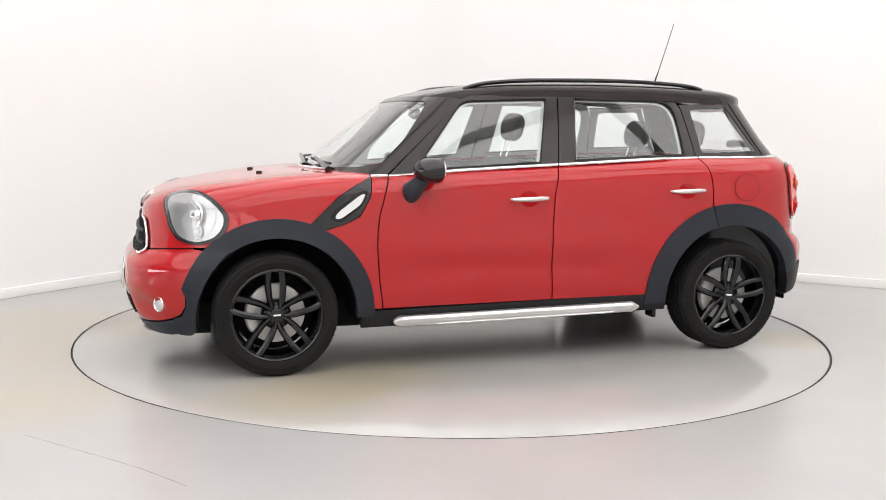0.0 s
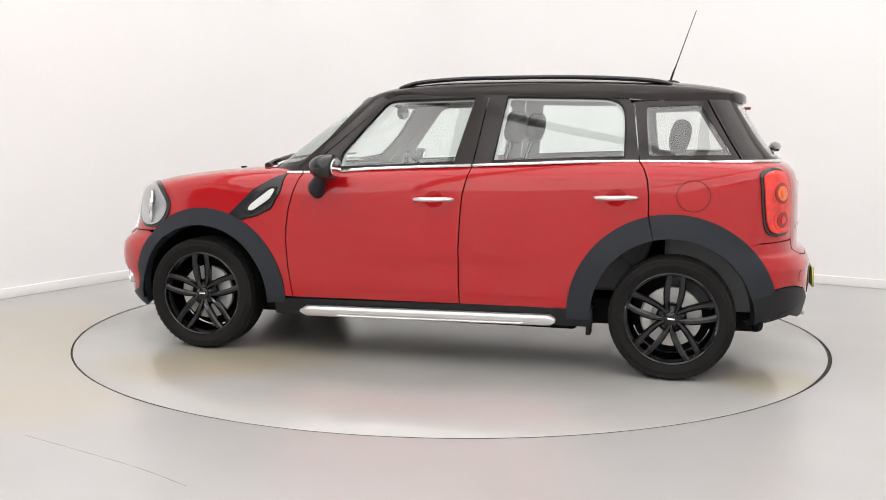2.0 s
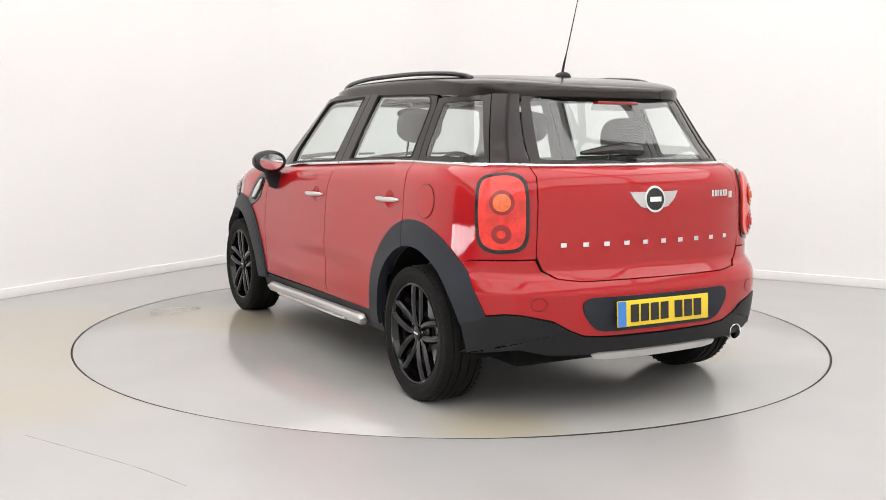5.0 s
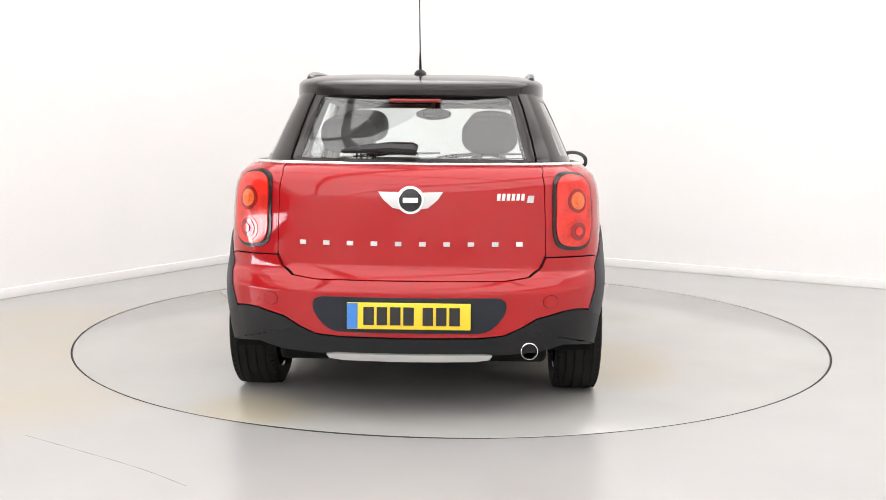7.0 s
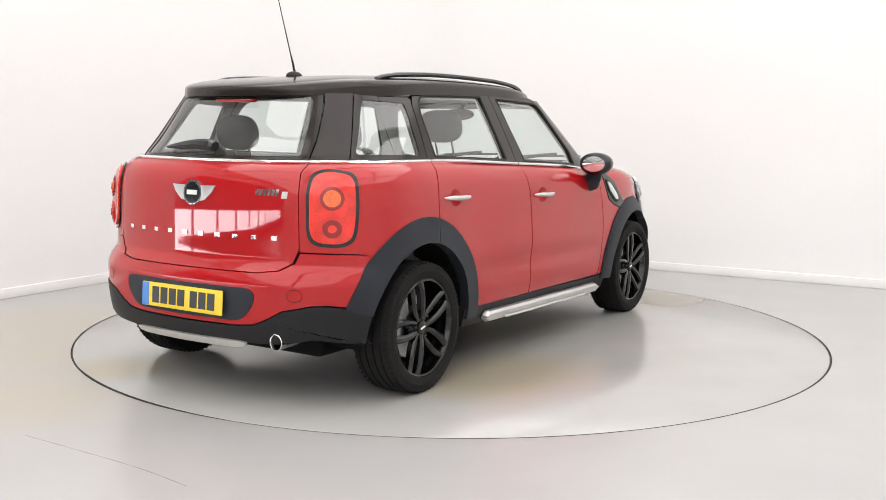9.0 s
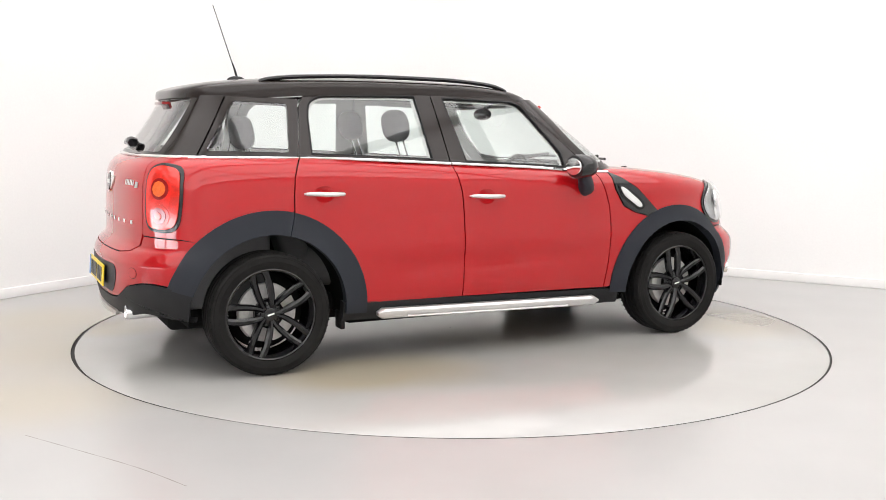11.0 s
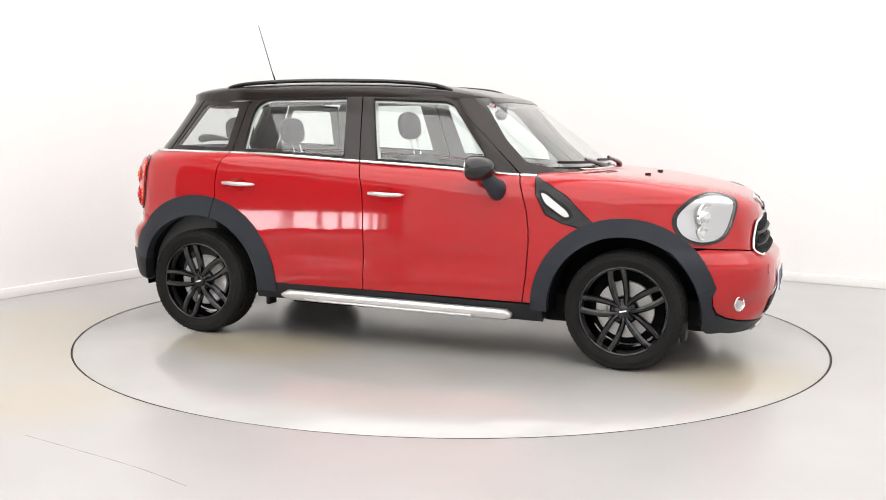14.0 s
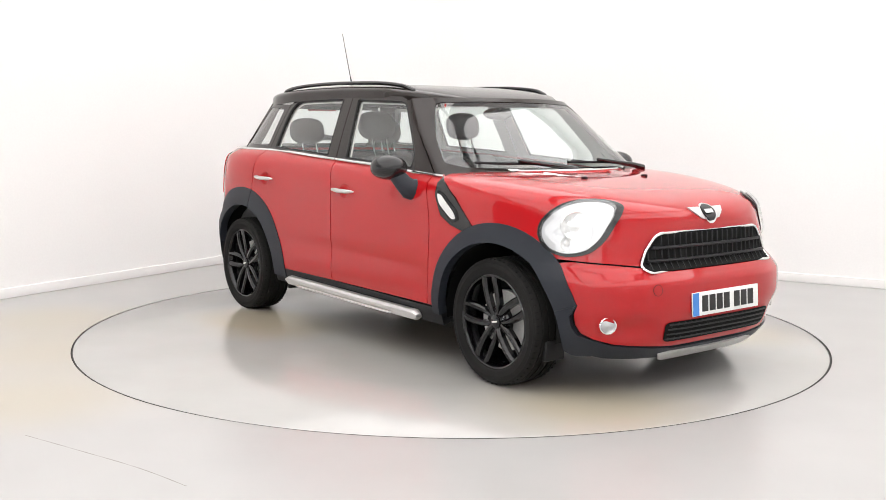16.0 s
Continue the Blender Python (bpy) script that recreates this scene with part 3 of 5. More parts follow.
def side_panels():
    """Doors, fenders, quarters, sills and what sits on them, on both flanks."""
    b_line = [(-0.2, 0.335), (-0.193, 0.5), (-0.192, 0.623), (-0.197, 0.78), (-0.206, 0.905), (-0.226, 0.99), (-0.246, belt(-0.246))]
    f_line = [(0.706, belt(0.706)), (0.74, 0.91), (0.767, 0.816), (0.779, 0.72), (0.781, 0.64), (0.77, 0.48), (0.748, 0.326)]
    c_line = [(-1.113, belt(-1.113)), (-1.14, 1.06), (-1.158, 1.01), (-1.167, 0.93), (-1.169, 0.836)]
    top = lambda a, b: [(x, belt(x)) for x in np.linspace(a, b, 12)[1:-1]]
    g = 0.0035
    fd = [(x + g, z) for x, z in b_line] + top(-0.24, 0.70) + [(x - g, z) for x, z in f_line]
    rd = [(x - g, z) for x, z in b_line[::-1]] + arc(*ARCH_R, 0.518, 2, 76, 16) + [(x + g, z) for x, z in c_line[::-1]] + top(-1.11, -0.25)
    ff = [(x + g, z) for x, z in f_line] + [(0.79, 0.326)] + arc(*ARCH_F, 0.485, 176, 118, 12) + [(0.955, 0.765), (0.868, 0.806), (0.812, 0.905), (0.795, belt(0.8))]
    for s in (1, -1):
        flip = s < 0
        o = on_side(f_body)
        kw = dict(us=XS, vs=ZS, flip_y=flip)
        sheet_on("body_shell", f_body, [(0.78, 0.24), (0.78, 0.6), (0.85, belt(0.85) - 0.01)] + [(x, belt(x) - 0.01) for x in np.linspace(0.7, -1.70, 20)] + [(-1.70, 0.74), (-1.58, 0.7)] + arc(*ARCH_R, 0.43, 118, 4, 20) + [(-0.86, 0.24)], o, M_GAP, car, out=-0.014, **kw)
        for name, poly, win, hx, lab in (("front_door", fd, None, -0.055, "red front door with chrome handle"), ("rear_door", rd, None, -1.006, "red rear door with chrome handle")):
            hz = 0.885 if name == "front_door" else 0.918
            cup = [(hx + 0.054 * math.cos(a), hz + 0.043 * math.sin(a)) for a in np.linspace(0, 2 * math.pi, 25)[:-1]]
            d = sheet_on(name, f_body, poly, o, M_RED, car, lab, holes=[cup], **kw)
            c = side_y(f_body, np.array([hx]), np.array([hz]))[0]
            bm = bmesh.new()
            tube(bm, [(hx + dx, (c[1] + dy) * s, hz + (0.004 if dx < 0 else 0)) for dx, dy in ((-0.110, 0.006), (-0.10, 0.020), (-0.06, 0.030), (0, 0.033), (0.06, 0.030), (0.10, 0.020), (0.110, 0.006))], [0.004, 0.009, 0.012, 0.013, 0.012, 0.009, 0.004], 10)
            part("door_handle", bm, M_SILVER, d, "satin chrome bar handle")
            sheet_on("handle_recess", f_body, cup, o, M_RED, d, "red hollow behind the handle", us=grid(hx - 0.06, hx + 0.06, 0.01), vs=grid(hz - 0.05, hz + 0.05, 0.01), thick=0, flip_y=flip, dished=(hx, hz, 0.054, 0.043, 0.0115))
        sheet_on("front_fender", f_body, ff, o, M_RED, car, **kw)
        to = turn_map(f_body, -1.0, -1)
        ax = lambda x, z: (ang_of_x(f_body, -1.0, x, z, -1), z)
        ay = lambda y, z: (ang_of_y(f_body, -1.0, y, z, -1), z)
        rq = [ax(x - g, z) for x, z in c_line] + [ax(x, z) for x, z in arc(*ARCH_R, 0.518, 78, 134, 14)] + [ax(-1.72, 0.708), ay(0.70, 0.712), ay(0.5805, 0.715), ay(0.5785, 0.80), ay(0.5725, 0.95), ay(0.5625, 1.06), ay(0.5575, belt(-1.9))] + [ay(0.62, belt(-1.87)), ay(0.68, belt(-1.8))] + [ax(x, belt(x)) for x in np.linspace(-1.66, -1.13, 8)]
        q = sheet_on("rear_quarter_panel", f_body, rq, to, M_RED, car, us=AS, vs=ZS, flip_y=flip)
        if s > 0:
            cap = [(-1.385 + 0.083 * math.cos(a), 0.935 + 0.078 * math.sin(a)) for a in np.linspace(0, 2 * math.pi, 41)[:-1]]
            capi = [(-1.385 + 0.0795 * math.cos(a), 0.935 + 0.0745 * math.sin(a)) for a in np.linspace(0, 2 * math.pi, 41)[:-1]]
            sheet_on("fuel_flap_gap", f_body, cap, o, M_GAP, q, us=XS, vs=ZS, out=0.0008, thick=0)
            sheet_on("fuel_flap", f_body, capi, o, M_RED, q, "round red fuel flap", us=XS, vs=ZS, out=0.002, thick=0)
        # black vent panel with the white side marker
        sc = [(0.80, belt(0.8)), (0.875, belt(0.875) - 0.035), (0.98, 0.905), (1.125, 0.772)] + arc(*ARCH_F, 0.485, 108, 117, 4) + [(0.955, 0.768), (0.873, 0.811), (0.817, 0.907)]
        v = sheet_on("vent_panel", f_body, sc, o, M_GLOSSBLACK, car, "gloss black vent panel before the door", us=XS, vs=ZS, out=0.004, flip_y=flip)
        mk = rounded([(0.842, 0.922), (0.872, 0.915), (0.985, 0.832), (1.005, 0.800), (0.975, 0.797), (0.87, 0.868)], 0.02)
        rim = rounded([(0.827, 0.938), (0.872, 0.932), (1.003, 0.842), (1.025, 0.795), (0.978, 0.778), (0.858, 0.86)], 0.02)
        sheet_on("marker_rim", f_body, rim, o, M_DARKPLASTIC, v, us=XS, vs=ZS, out=0.009, thick=0.006, flip_y=flip)
        sheet_on("side_marker", f_body, mk, o, M_BULB, v, "white side marker lamp", us=XS, vs=ZS, out=0.015, thick=0.008, flip_y=flip)
        # sill and silver side bar
        sill = [(-0.90, 0.345), (-0.2, 0.328), (0.86, 0.312), (0.86, 0.222), (-0.90, 0.245)]
        sheet_on("sill", f_body, sill, o, M_DARKPLASTIC, car, us=XS, vs=ZS, out=0.0, thick=0.05, flip_y=flip)
        bm = bmesh.new()
        prof = [(-0.018, -0.030), (0.0, -0.033), (0.022, -0.026), (0.030, -0.008), (0.030, 0.012), (0.018, 0.026), (-0.012, 0.030)]
        rings = []
        for x in grid(-0.715, 0.695, 0.03):
            e = min((x + 0.715) / 0.03, (0.695 - x) / 0.03, 1)
            e = math.sqrt(max(1 - (1 - e) ** 2, 0.1))
            zc = 0.275 - 0.021 * (x + 0.7) / 1.4
            rings.append([bm.verts.new((x, s * (0.838 + py * 0.85), zc + pz * e * 0.95)) for py, pz in prof])
        for r1, r2 in zip(rings, rings[1:]):
            for k in range(len(prof)):
                k2 = (k + 1) % len(prof)
                bm.faces.new((r1[k], r1[k2], r2[k2], r2[k]))
        bm.faces.new(rings[0])
        bm.faces.new(rings[-1][::-1])
        bar = part("side_bar", bm, M_SILVER, car, "brushed silver side bar under the doors")
        bm = bmesh.new()
        tube(bm, [(-0.55, s * 0.872, 0.258), (-0.53, s * 0.876, 0.256), (0.45, s * 0.876, 0.241), (0.47, s * 0.872, 0.241)], 0.009, 8, 0.7)
        part("groove", bm, M_SILVER, bar)
        # chrome strip along the belt
        for x0, x1 in ((-1.93, -1.117), (-1.109, -0.25), (-0.242, 0.702), (0.71, 0.80)):
            xx = np.linspace(max(x0, -1.66), x1, 24)
            pts = side_y(lambda p: np.minimum(f_body(p), f_cabin(p)), xx, np.array([belt(x) for x in xx]))
            bm = bmesh.new()
            tube(bm, [(p[0], s * (p[1] + 0.001), p[2] + 0.002) for p in pts], 0.009, 8, 1.0)
            part("chrome_strip", bm, M_CHROME, car, "thin bright chrome strip under the windows")
        # wheel arch cladding
        for (cx, cz), ro, ri, a0, a1, split, nm in ((ARCH_F, 0.492, 0.395, -2, 182, 17, "front"), (ARCH_R, 0.524, 0.402, -4, 186, 164, "rear")):
            spans = ((split, a1),)
            if nm == "rear":
                spans = ((a0, 76.2), (76.8, split))
            for b0, b1 in spans:
                poly = arc(cx, cz, ro, b0, b1, 28) + arc(cx, cz, ri, b1, b0, 28)
                def bulge(u, v, cx=cx, cz=cz, ro=ro, ri=ri, most=0.030 if nm == "front" else 0.013):
                    d = (ro - np.hypot(u - cx, v - cz)) / (ro - ri)
                    return 0.004 + most * np.clip(d, 0, 1) ** 0.55
                to = on_side(f_body)
                sheet_on("arch_cladding", f_body, poly, to, M_CLAD, car, "dark blue-grey plastic wheel arch cladding", us=grid(cx - 0.6, cx + 0.6, 0.03), vs=grid(0.2, 0.9, 0.03), thick=0.05, flip_y=flip, bulge=bulge)
            # liner
            bm = bmesh.new()
            A = [radians(a) for a in np.linspace(-14, 194, 30)]
            R = ri + 0.012
            o1 = [bm.verts.new((cx + R * math.cos(a), s * 0.80, max(cz + R * math.sin(a), 0.27))) for a in A]
            o2 = [bm.verts.new((cx + R * math.cos(a), s * 0.45, max(cz + R * math.sin(a), 0.27))) for a in A]
            for i in range(len(A) - 1):
                bm.faces.new((o1[i], o1[i + 1], o2[i + 1], o2[i]))
            bm.faces.new(o2)
            part("wheel_liner", bm, M_GAP, car)
        # mud flaps
        for x, zz, w in ((1.60, 0.165, 0.13), (-0.875, 0.185, 0.09)):
            bm = bmesh.new()
            box(bm, (x - 0.012, 0.66, zz), (x + 0.014, 0.66 + w, zz + 0.10), 0.008)
            if s < 0:
                bmesh.ops.scale(bm, vec=(1, -1, 1), verts=bm.verts)
            part("mud_flap", bm, M_DARKPLASTIC, car)


def nose_panels():
    """Hood, front bumper, grille, lamps and front plate."""
    to = turn_map(f_body, 0.75)
    ax = lambda x, z: (ang_of_x(f_body, 0.75, x, z), z)
    ay = lambda y, z: (ang_of_y(f_body, 0.75, y, z), z)
    # hood flank, from the shut line up to the shoulder, and the top over it: one mesh
    KS = 0.93
    q = (1 - KS ** MZ) ** (1 / MZ)
    shoulder = lambda x: Z0 + q * (float(top_line(x)) - Z0)
    rim_xy = []
    for i in range(0, 61):
        a = math.pi / 2 * i / 60
        x = X0F + KS * (1.937 - X0F) * math.cos(a) ** (2 / NF)
        y = KS * (float(half(shoulder(x))) + 0.010 * math.exp(-((x - 1.3) / 0.4) ** 2)) * math.sin(a) ** (2 / NF)
        if x >= 0.78:
            rim_xy.append((x, y))
    rim_flank = [(math.atan2(y, x - 0.75), shoulder(x)) for x, y in rim_xy]
    low = [ax(0.885, 0.895), ax(0.98, 0.907), ax(1.125, 0.775)] + [ax(x, z) for x, z in arc(*ARCH_F, 0.485, 108, 46, 16)] + [ax(1.70, 0.655), ay(0.60, 0.645), ay(0.45, 0.63), ay(0.2, 0.62), (0, 0.62)]
    poly = [(0.0, 0.62)] + low[::-1][1:-3] + [ax(1.125, 0.775), ax(0.982, 0.91), ax(0.88, belt(0.88) - 0.034)] + rim_flank[::-1]
    P, F, B = flat_sheet(poly, (), AS, ZS)
    S = to(P[:, 0], P[:, 1])
    V1, N1, F1 = shell_mesh(S, grad(f_body, S), F, B, 0.0)
    top = [(x, y) for x, y in rim_xy] + [(0.80, 0.69), (0.86, 0.62), (0.95, 0.48), (1.01, 0.3), (1.04, 0.0)]
    P, F, B = flat_sheet(top, (), grid(0.6, 2.0, 0.04), grid(-0.9, 0.9, 0.04))
    S = cast(f_body, np.stack([P[:, 0], P[:, 1], 0 * P[:, 0] + 1.3], -1), np.array([0, 0, -1.0]), 1.0)
    # two soft ridges run from the scuttle to the badge
    N = grad(f_body, S)
    V2, N2, F2 = S, N, F
    V = np.concatenate([V1, V2])
    N = np.concatenate([N1, N2])
    FF = F1 + [[i + len(V1) for i in f] for f in F2]
    fixed = []
    for f in FF:
        a, b, c = V[f[0]], V[f[1]], V[f[2]]
        fixed.append(f if np.dot(np.cross(b - a, c - a), N[f[0]]) > 0 else f[::-1])
    Vm, Nm, Fm = mirrored(V, N, fixed)
    hood = mesh_ob("hood", np.concatenate([V, Vm]), fixed + [[i + len(V) for i in f] for f in Fm], M_RED, car, "red hood with lamps through it", np.concatenate([N, Nm]))
    # dark structure behind
    a1 = ax(1.735, 0.45)[0]
    sheet_on("nose_shell", f_body, [(-a1, 0.26), (a1, 0.26), (a1, 0.72), (-a1, 0.72)], to, M_GAP, car, us=AS, vs=ZS, out=-0.014, thick=0)
    # bumper
    edge = [(0.0, 0.245), ay(0.3, 0.245), ay(0.5, 0.262), ay(0.60, 0.272), ay(0.665, 0.292), ay(0.708, 0.32), ay(0.728, 0.36), ay(0.738, 0.41), ax(1.759, 0.456), ax(1.70, 0.545)]
    arc_pts = [ax(x, z) for x, z in arc(*ARCH_F, 0.485, 18, 43, 7)]
    up = [ax(1.70, 0.648), ay(0.60, 0.638), ay(0.45, 0.622), ay(0.2, 0.612), (0.0, 0.612)]
    poly = edge[:-1] + arc_pts + up
    bumper = sheet_on("front_bumper", f_body, poly, to, M_RED, car, "red front bumper", us=AS, vs=grid(0.2, 0.7, 0.02), both=True, thick=0.02)
    lowp = [(0.0, 0.235), ay(0.3, 0.238), ay(0.5, 0.256), ay(0.60, 0.266), ay(0.668, 0.286), ay(0.713, 0.315), ay(0.733, 0.356), ay(0.743, 0.406), ax(1.755, 0.452)] + [ax(x, z) for x, z in arc(*ARCH_F, 0.395, 17, -9, 6)] + [ax(1.70, 0.225), ay(0.6, 0.20), ay(0.3, 0.19), (0.0, 0.19)]
    sheet_on("lower_bumper", f_body, lowp, to, M_CLAD, car, "dark grey plastic lower bumper", us=AS, vs=grid(0.15, 0.7, 0.03), both=True, out=0.006, thick=0.05, flare=(*ARCH_F, 0.492, 0.395, 0.030))
    skid = [(0.0, 0.218), ay(0.30, 0.222), ay(0.365, 0.214), ay(0.34, 0.188), ay(0.3, 0.178), (0.0, 0.178)]
    sheet_on("skid_plate", f_body, skid, to, M_SILVER, car, "silver front skid plate", us=AS, vs=(), both=True, out=0.016, thick=0.02)
    # lower intake
    intake = rounded([ay(0.405, 0.375), ay(-0.405, 0.375), ay(-0.385, 0.275), ay(0.385, 0.275)], 0.03)
    it = sheet_on("lower_intake", f_body, intake, to, M_GAP, bumper, "black lower air intake", us=AS, vs=ZS, out=0.003, thick=0)
    for i in range(4):
        z = 0.288 + 0.024 * i
        bm = bmesh.new()
        pts = [to(np.array([ay(y, z)[0]]), np.array([z]))[0] for y in np.linspace(-0.38, 0.38, 15)]
        tube(bm, [(p[0] + 0.002, p[1], p[2]) for p in pts], 0.005, 6)
        part("intake_bar", bm, M_DARKPLASTIC, it)
    for i in range(19):
        y = -0.36 + 0.04 * i
        bm = bmesh.new()
        pts = [to(np.array([ay(y, z)[0]]), np.array([z]))[0] for z in (0.28, 0.37)]
        tube(bm, [(p[0] + 0.001, p[1], p[2]) for p in pts], 0.004, 5, up=(0, 1, 0))
        part("intake_rib", bm, M_DARKPLASTIC, it)
    # grille
    go = [(0.475, 0.607), (0.487, 0.632), (0.455, 0.70), (0.40, 0.765), (0.365, 0.782)]
    outer = rounded([ay(y, z) for y, z in go] + [ay(-y, z) for y, z in go[::-1]], 0.02, 3)
    gr = sheet_on("grille", f_body, outer, to, M_GAP, car, "black radiator grille with chrome surround", us=AS, vs=ZS, out=0.006, thick=0.02)
    loop = [to(np.array([a]), np.array([z]))[0] for a, z in outer]
    loop = [Vector(p) + Vector((0.012, 0, 0)) for p in loop]
    bm = bmesh.new()
    tube(bm, loop + loop[:2], 0.007, 8, up=(1, 0, 0))
    part("chrome_surround", bm, M_CHROME, gr)
    for z, w, r in ((0.655, 0.452, 0.013), (0.715, 0.42, 0.013)):
        bm = bmesh.new()
        pts = [to(np.array([ay(y, z)[0]]), np.array([z]))[0] for y in np.linspace(-w, w, 21)]
        tube(bm, [(p[0] + 0.014, p[1], p[2]) for p in pts], r, 8, 0.6)
        part("grille_bar", bm, M_DARKPLASTIC, gr, "black grille bar")
    for i in range(23):
        y = -0.44 + 0.04 * i
        zt = 0.775 if abs(y) < 0.36 else 0.775 - (abs(y) - 0.36) * 1.1
        bm = bmesh.new()
        pts = [to(np.array([ay(y, z)[0]]), np.array([z]))[0] for z in (0.615, 0.66, 0.71, zt)]
        tube(bm, [(p[0] + 0.007, p[1], p[2]) for p in pts], 0.005, 5, up=(0, 1, 0))
        part("grille_rib", bm, M_DARKPLASTIC, gr)
    # badge: plain winged disc
    bc = np.array([1.91, 0, 0.862])
    winged_badge("hood_badge", decal_map(f_body, bc, (0.75, 0, 0.65)), 0.055, hood)
    # washer nozzles
    for s in (1, -1):
        p = cast(f_body, np.array([[1.31, s * 0.237, 1.3]]), np.array([0, 0, -1.0]), 1)[0]
        bm = bmesh.new()
        box(bm, (p[0] - 0.016, p[1] - 0.011, p[2] - 0.004), (p[0] + 0.016, p[1] + 0.011, p[2] + 0.010), 0.004)
        part("washer_nozzle", bm, M_DARKPLASTIC, hood)
    # headlamps
    shape = [(-0.172, 0.122), (-0.10, 0.146), (0.0, 0.138), (0.09, 0.105), (0.155, 0.045), (0.168, -0.03), (0.13, -0.105), (0.05, -0.146), (-0.04, -0.135), (-0.105, -0.075), (-0.15, 0.01), (-0.18, 0.08)]
    for s in (1, -1):
        dm = decal_map(f_body, (1.68, 0.66, 0.80), (0.66, 0.66, 0.36))
        sh = [(u * 1.12 - 0.002, v * 0.95 + 0.002) for u, v in spline(shape, 4, True)]
        inner = [(u * 0.83 + 0.010, v * 0.85 - 0.005) for u, v in sh]
        kw = dict(us=grid(-0.25, 0.25, 0.025), vs=grid(-0.2, 0.2, 0.025), flip_y=s < 0)
        hl = sheet_on("headlight", f_body, sh, dm, M_GLOSSBLACK, car, "large rounded headlight with black rim", out=0.008, thick=0.02, **kw)
        dome = lambda u, v: 0.012 * np.clip(1 - (u / 0.16) ** 2 - (v / 0.13) ** 2, 0, 1)
        sheet_on("reflector", f_body, inner, dm, M_REFLECT, hl, "bright silver reflector", out=0.011, thick=0, **kw)
        c = dm(np.array([0.02]), np.array([0.02]))[0]
        n = grad(f_body, c[None])[0]
        for nm, (u, v), r0, mt in (("lamp_bowl", (0.015, 0.005), 0.074, M_CHROME), ("indicator_bulb", (0.052, -0.075), 0.036, M_BULB)):
            c = dm(np.array([u]), np.array([v]))[0]
            n = grad(f_body, c[None])[0]
            n = n * 0.5 + np.array([0.5, 0.1, 0.0])
            n /= np.linalg.norm(n)
            bm = bmesh.new()
            m = Vector((0, 1, 0)).rotation_difference(Vector(n)).to_matrix().to_4x4()
            lathe(bm, [(r0, 0.008), (r0 * 0.97, 0.018), (r0 * 0.9, 0.019), (r0 * 0.75, 0.010), (r0 * 0.45, 0.004), (r0 * 0.40, 0.016), (r0 * 0.25, 0.022), (0.001, 0.024)], 28, Matrix.Translation(c) @ m)
            if s < 0:
                bmesh.ops.scale(bm, vec=(1, -1, 1), verts=bm.verts)
            part(nm, bm, mt, hl)
        sheet_on("lens", f_body, [(u * 0.86 + 0.009, v * 0.88 - 0.004) for u, v in sh], dm, M_LENS, hl, "clear lens", out=0.024, thick=0.008, bulge=dome, **kw)
        # fog lamp in its hollow
        c = cast(f_body, np.array([[2.4, 0.64, 0.365]]), np.array([-1.0, 0, 0]), 1.5)[0] + np.array([0.010, 0.005, 0])
        fl = empty("fog_light", car, "round clear fog light with chrome ring")
        m = Vector((0, 1, 0)).rotation_difference(Vector((0.80, 0.60, 0))).to_matrix().to_4x4()
        for nm, prof, mt in (("ring", [(0.040, -0.03), (0.040, 0.0), (0.036, 0.003), (0.032, -0.003), (0.032, -0.03)], M_CHROME), ("lens", [(0.033, -0.008), (0.022, -0.003), (0.001, -0.001)], M_REFLECT)):
            bm = bmesh.new()
            lathe(bm, prof, 28, Matrix.Translation(c) @ m)
            if s < 0:
                bmesh.ops.scale(bm, vec=(1, -1, 1), verts=bm.verts)
            part(nm, bm, mt, fl)
    cov = [(ay(-0.46, 0.53)[0] + 0.017 * math.cos(a), 0.53 + 0.024 * math.sin(a)) for a in np.linspace(0, 2 * math.pi, 25)[:-1]]
    ring = [(ay(-0.46, 0.53)[0] + 0.0195 * math.cos(a), 0.53 + 0.0265 * math.sin(a)) for a in np.linspace(0, 2 * math.pi, 25)[:-1]]
    sheet_on("tow_cover_joint", f_body, ring, to, M_GAP, bumper, out=0.001, thick=0)
    sheet_on("tow_cover", f_body, cov, to, M_RED, bumper, "round red tow cover", out=0.0022, thick=0.002)
    number_plate("front_plate", (2.041, 0.0, 0.447), 1, M_WHITEPLATE, "white front number plate with blue strip")


def winged_badge(name, dm, r, parent):
    """Two ribbed wings and a ringed black disc."""
    f = f_body
    wing = [(0.6 * r, 0.55 * r), (2.35 * r, 0.60 * r), (2.0 * r, 0.05 * r), (1.3 * r, -0.55 * r), (0.5 * r, -0.7 * r)]
    b = sheet_on(name, f, spline([(1.0 * r * math.cos(a), 1.0 * r * math.sin(a)) for a in np.linspace(0, 2 * math.pi, 17)[:-1]], 2, True), dm, M_CHROME, parent, "plain chrome winged badge", out=0.008, thick=0.01)
    sheet_on("disc", f, [(0.82 * r * math.cos(a), 0.82 * r * math.sin(a)) for a in np.linspace(0, 2 * math.pi, 33)[:-1]], dm, M_GLOSSBLACK, b, out=0.010, thick=0.003)
    sheet_on("bar", f, [(-0.55 * r, -0.18 * r), (0.55 * r, -0.18 * r), (0.55 * r, 0.18 * r), (-0.55 * r, 0.18 * r)], dm, M_WHITEPLATE, b, out=0.0115, thick=0.002)
    for sg in (1, -1):
        w = [(u * sg, v) for u, v in wing]
        sheet_on("wing", f, w if sg > 0 else w[::-1], dm, M_SILVER, b, out=0.006, thick=0.008)


